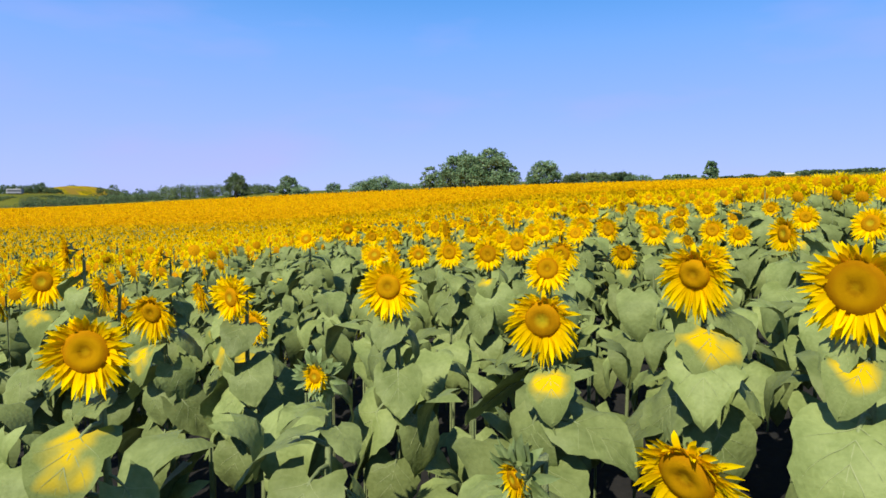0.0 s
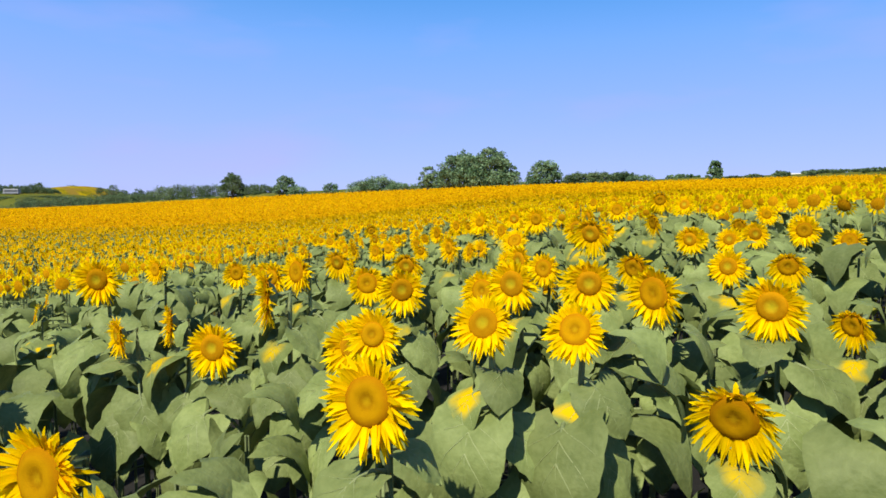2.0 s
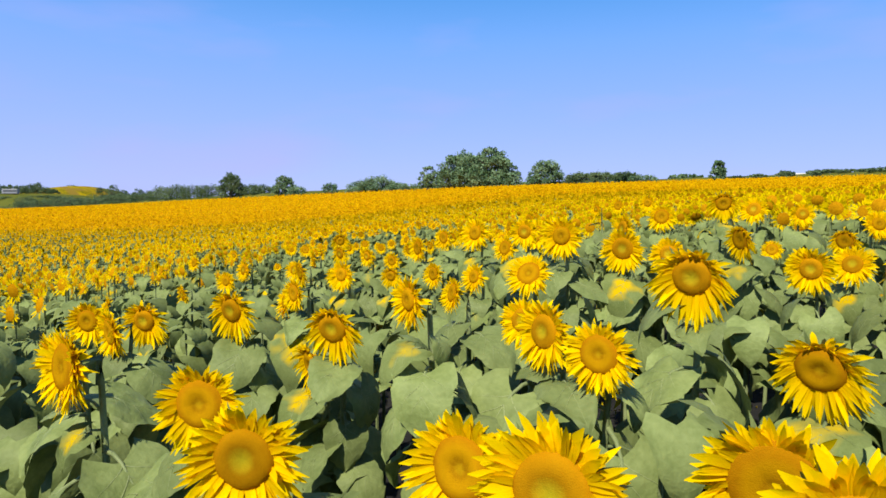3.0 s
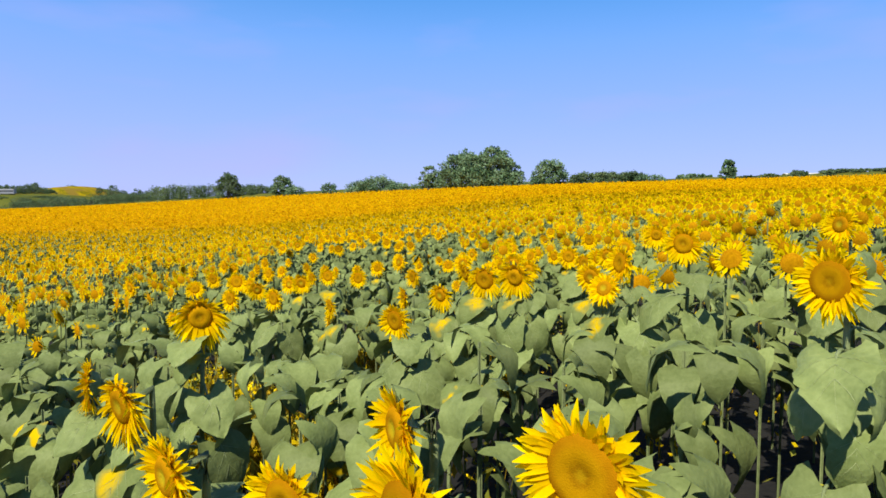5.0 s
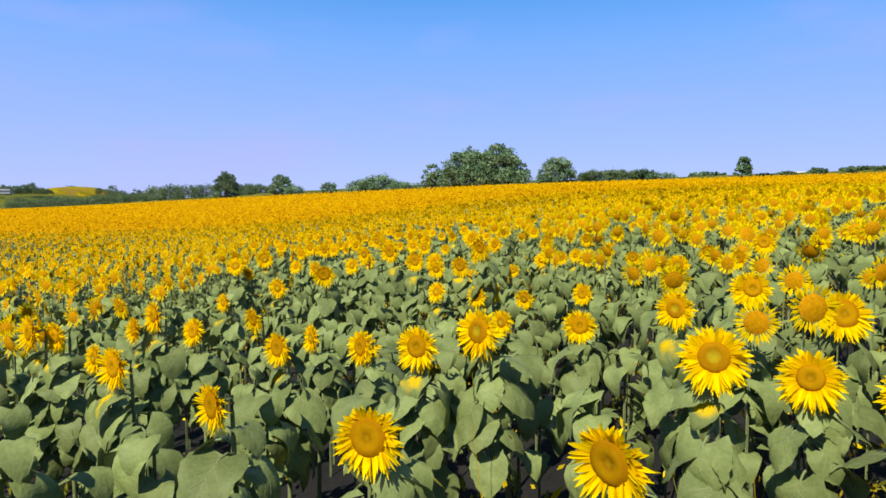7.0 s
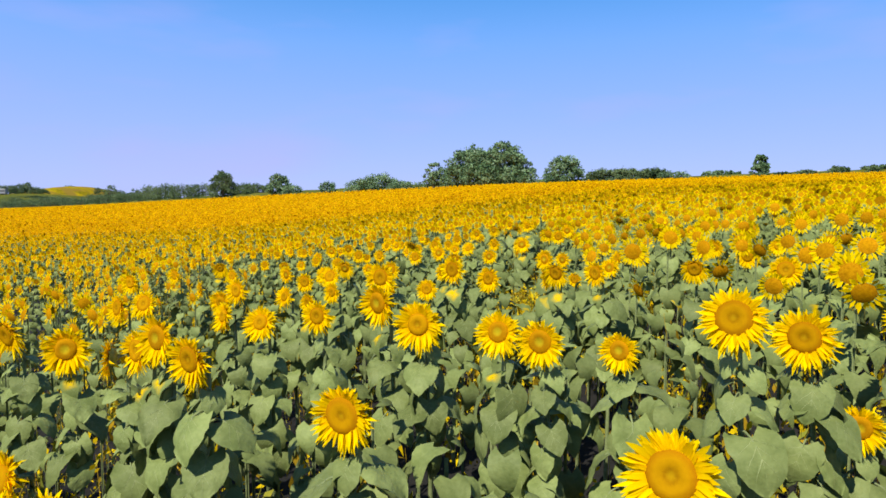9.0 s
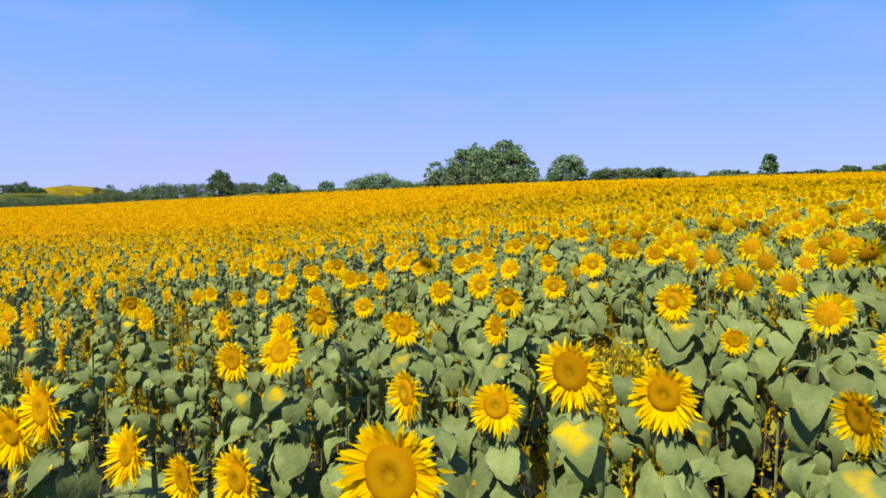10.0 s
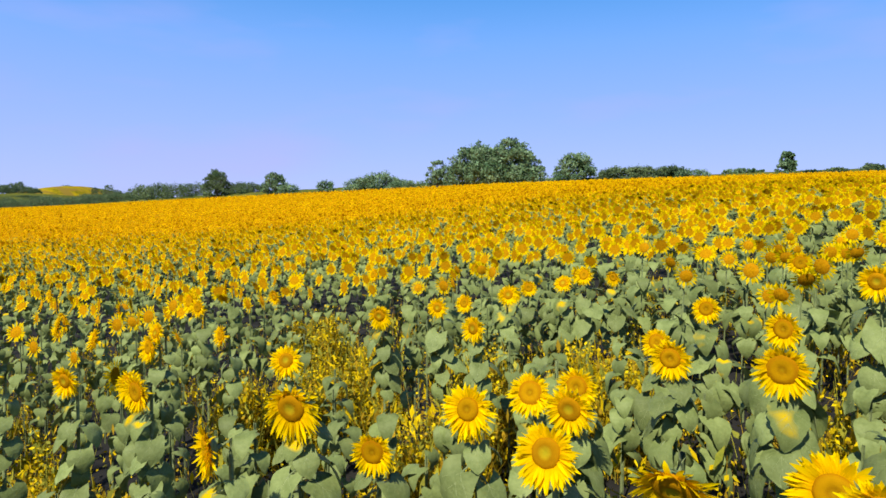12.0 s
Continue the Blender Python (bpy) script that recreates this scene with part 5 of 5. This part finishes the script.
tree(-235.5, 381.4, 6.3, 23.5, 55, "dense dark hedge beyond the field corner", kind="bush", count=1600)
tree(-214.9, 367.8, 7.7, 23.0, 56, "dense dark hedge beyond the field corner", kind="bush", count=1600)
tree(-193.2, 353.5, 5.2, 20.2, 57, "dense dark hedge beyond the field corner", kind="bush", count=1600)
tree(-175.8, 342.0, 6.4, 16.8, 58, "dense dark hedge beyond the field corner", kind="bush", count=1600)
tree(-161.7, 332.7, 5.4, 18.7, 59, "dense dark hedge beyond the field corner", kind="bush", count=1600)
tree(-149.0, 324.3, 5.5, 15.5, 60, "dense dark hedge beyond the field corner", kind="bush", count=1600)
tree(-296.8, 425.0, 4.1, 12.0, 230, "grey-green scrub on the bank below the wood edge, hedge-like", kind="bush", count=700)
tree(-293.7, 427.0, 2.0, 11.0, 231, "grey-green scrub on the bank below the wood edge, hedge-like", kind="bush", count=700)
tree(-287.1, 424.0, 2.2, 12.0, 232, "grey-green scrub on the bank below the wood edge, hedge-like", kind="bush", count=700)
tree(-263.1, 422.0, 1.0, 12.0, 237, "grey-green scrub on the bank below the wood edge, hedge-like", kind="bush", count=700)
tree(-257.3, 420.0, 1.9, 13.0, 238, "grey-green scrub on the bank below the wood edge, hedge-like", kind="bush", count=700)
tree(-251.6, 418.0, 2.0, 12.0, 239, "grey-green scrub on the bank below the wood edge, hedge-like", kind="bush", count=700)
tree(-245.4, 415.0, 2.3, 13.0, 240, "grey-green scrub on the bank below the wood edge, hedge-like", kind="bush", count=700)
tree(-237.3, 410.0, 3.2, 14.0, 241, "grey-green scrub on the bank below the wood edge, hedge-like", kind="bush", count=700)
tree(-319.8, 455.0, 7.3, 18.8, 61, "dark wood-edge tree far beyond the field", kind="tree", count=1500, clumps=6)
tree(-315.7, 462.0, 8.4, 13.9, 62, "dark wood-edge tree far beyond the field", kind="tree", count=1500, clumps=6)
tree(-304.4, 455.0, 7.5, 13.7, 63, "dark wood-edge tree far beyond the field", kind="tree", count=1500, clumps=6)
tree(-302.6, 462.0, 7.4, 12.2, 64, "dark wood-edge tree far beyond the field", kind="tree", count=1500, clumps=6)
tree(-292.3, 455.0, 8.1, 12.0, 65, "dark wood-edge tree far beyond the field", kind="tree", count=1500, clumps=6)
tree(-289.8, 462.0, 9.7, 13.0, 66, "dark wood-edge tree far beyond the field", kind="tree", count=1500, clumps=6)
tree(-280.6, 458.0, 5.6, 12.1, 67, "dark wood-edge tree far beyond the field", kind="tree", count=1500, clumps=6)
tree(-272.6, 452.0, 3.6, 9.4, 68, "dark wood-edge tree far beyond the field", kind="tree", count=1500, clumps=6)
tree(-666.5, 1150.0, 7.2, 23.8, 69, "distant dark green tree on the far hill", kind="tree", count=1500, clumps=6)
tree(-580.9, 1130.0, 29.0, 31.9, 70, "distant dark green tree on the far hill", kind="tree", count=1500, clumps=6)
tree(-599.7, 1120.0, 14.0, 14.8, 71, "distant dark green tree on the far hill", kind="tree", count=1500, clumps=6)
tree(-380.3, 800.0, 32.5, 25.6, 72, "distant dark green tree on the far hill", kind="tree", count=1500, clumps=6)
tree(-346.2, 760.0, 28.7, 25.0, 73, "distant dark green tree on the far hill", kind="tree", count=1500, clumps=6)
tree(-447.4, 900.0, 33.1, 26.3, 74, "distant dark green tree on the far hill", kind="tree", count=1500, clumps=6)
tree(-444.5, 820.0, 26.5, 46.3, 75, "distant dark green tree on the far hill", kind="tree", count=1500, clumps=6)
tree(-573.0, 1110.0, 34.4, 18.0, 202, "distant dark shrub on the flank of the far hill", kind="bush", count=500)
tree(-560.0, 1100.0, 34.9, 20.0, 203, "distant dark shrub on the flank of the far hill", kind="bush", count=500)
tree(-540.2, 1080.0, 34.9, 24.0, 204, "distant dark shrub on the flank of the far hill", kind="bush", count=500)
tree(-520.7, 1060.0, 36.8, 22.0, 205, "distant dark shrub on the flank of the far hill", kind="bush", count=500)
tree(-506.4, 1050.0, 35.1, 24.0, 206, "distant dark shrub on the flank of the far hill", kind="bush", count=500)
tree(-492.3, 1040.0, 36.0, 22.0, 207, "distant dark shrub on the flank of the far hill", kind="bush", count=500)
tree(-473.7, 1020.0, 33.7, 24.0, 208, "distant dark shrub on the flank of the far hill", kind="bush", count=500)
tree(-535.9, 1010.0, 28.4, 30.0, 210, "distant dark shrub on the flank of the far hill", kind="bush", count=500)
tree(-517.1, 1000.0, 29.2, 30.0, 211, "distant dark shrub on the flank of the far hill", kind="bush", count=500)
tree(-496.9, 990.0, 29.4, 32.0, 212, "distant dark shrub on the flank of the far hill", kind="bush", count=500)
tree(-684.2, 1140.0, 5.9, 14.0, 213, "distant dark shrub on the flank of the far hill", kind="bush", count=500)
tree(-679.1, 1145.0, 5.1, 16.0, 214, "distant dark shrub on the flank of the far hill", kind="bush", count=500)
tree(-673.8, 1150.0, 4.8, 14.0, 215, "distant dark shrub on the flank of the far hill", kind="bush", count=500)
tree(-486.9, 800.0, 24.5, 52.7, 76, "distant dark green tree on the far hill", kind="tree", count=1500, clumps=6)


# ---- far buildings and a coach ----


def box_mesh(name, lo, hi, mat, bevel=0.03):
    bm = bmesh.new()
    bmesh.ops.create_cube(bm, size=1.0)
    for v in bm.verts:
        v.co = Vector([lo[k] + (v.co[k] + 0.5) * (hi[k] - lo[k]) for k in range(3)])
    bmesh.ops.bevel(bm, geom=bm.edges[:], offset=bevel, segments=2, affect="EDGES")
    me = bpy.data.meshes.new(name)
    bm.to_mesh(me)
    bm.free()
    me.materials.append(mat)
    return me


def building(name, x, y, turn, long, deep, high, rise, label, panes):
    """A plain walled building with a pitched roof, a door and a row of windows on its front."""
    top = new(name)
    top.matrix_basis = pose(x, y, float(ground(x, y)) - 0.1, 0, 0, turn)
    tagged(top, label, "building", "far buildings")
    part("wall", box_mesh("wall", (-long / 2, -deep / 2, 0), (long / 2, deep / 2, high), M["wall_white"]), top)
    e, r = 0.3, high + rise
    v = [(sx * (long / 2 + e), sy * (deep / 2 + e), high - 0.05 + dz) for dz in (0, 0.14) for sx in (-1, 1) for sy in (-1, 1)] + [(sx * (long / 2 + e), 0, r + dz) for dz in (0, 0.14) for sx in (-1, 1)]
    f = [(0, 2, 9, 8), (2, 0, 4, 6), (3, 1, 8, 9), (1, 3, 7, 5), (4, 10, 11, 6), (5, 7, 11, 10), (0, 8, 10, 4), (8, 1, 5, 10), (2, 6, 11, 9), (9, 11, 7, 3)]
    part("roof", mesh_of("roof", v, f, [M["pale_roof"]], smooth=False), top)
    part("door", box_mesh("door", (-long * 0.3, -deep / 2 - 0.04, 0.1), (-long * 0.3 + 1.6, -deep / 2 + 0.05, 2.1), M["window_dark"], 0.01), top, None, "dark plank door")
    for k in range(panes):
        cx = -long / 2 + long * (k + 0.5) / panes
        part("window", box_mesh("window", (cx - 0.5, -deep / 2 - 0.04, high * 0.45), (cx + 0.5, -deep / 2 + 0.05, high * 0.78), M["window_dark"], 0.01), top)
    return top


building("long_shed", 144.5, 260.0, -8, 18.0, 7.0, 2.6, 0.7, "long low whitewashed shed with a pale roof beyond the field", 0)


def coach(x, y, turn):
    """A grey coach with a white front and a dark band of side windows and three axles."""
    top = new("coach")
    top.matrix_basis = pose(x, y, float(ground(x, y)), 0, 0, turn)
    tagged(top, "grey coach with white roof and dark windows below far trees", "coach")
    part("body", box_mesh("body", (-5.6, -1.25, 0.4), (5.6, 1.25, 3.5), M["coach_side"], 0.16), top)
    part("roof", box_mesh("roof", (-5.4, -1.1, 3.46), (5.4, 1.1, 3.62), M["coach_paint"], 0.05), top, None, "white roof")
    part("front_panel", box_mesh("front_panel", (5.35, -1.22, 0.5), (5.68, 1.22, 1.5), M["coach_paint"], 0.10), top, None, "white front panel")
    part("windscreen", box_mesh("windscreen", (5.3, -1.1, 1.5), (5.63, 1.1, 3.0), M["window_dark"], 0.06), top, None, "dark windscreen")
    for side in (-1, 1):
        for k in range(7):
            cx = -4.6 + 1.4 * k
            part("window", box_mesh("window", (cx - 0.62, side * 1.26 - 0.03, 1.7), (cx + 0.62, side * 1.26 + 0.03, 2.7), M["window_dark"], 0.02), top, None, "dark side window")
    for wx in (-3.9, -2.7, 3.4):
        for wy in (-1.12, 1.12):
            tv, tf = tube([(wx, wy - 0.14, 0.48), (wx, wy - 0.12, 0.48), (wx, wy + 0.12, 0.48), (wx, wy + 0.14, 0.48)], [0.02, 0.48, 0.48, 0.02], 14)
            part("wheel", mesh_of("wheel", tv, tf, [M["tyre"]]), top)


coach(-294.5, 440.0, 176)
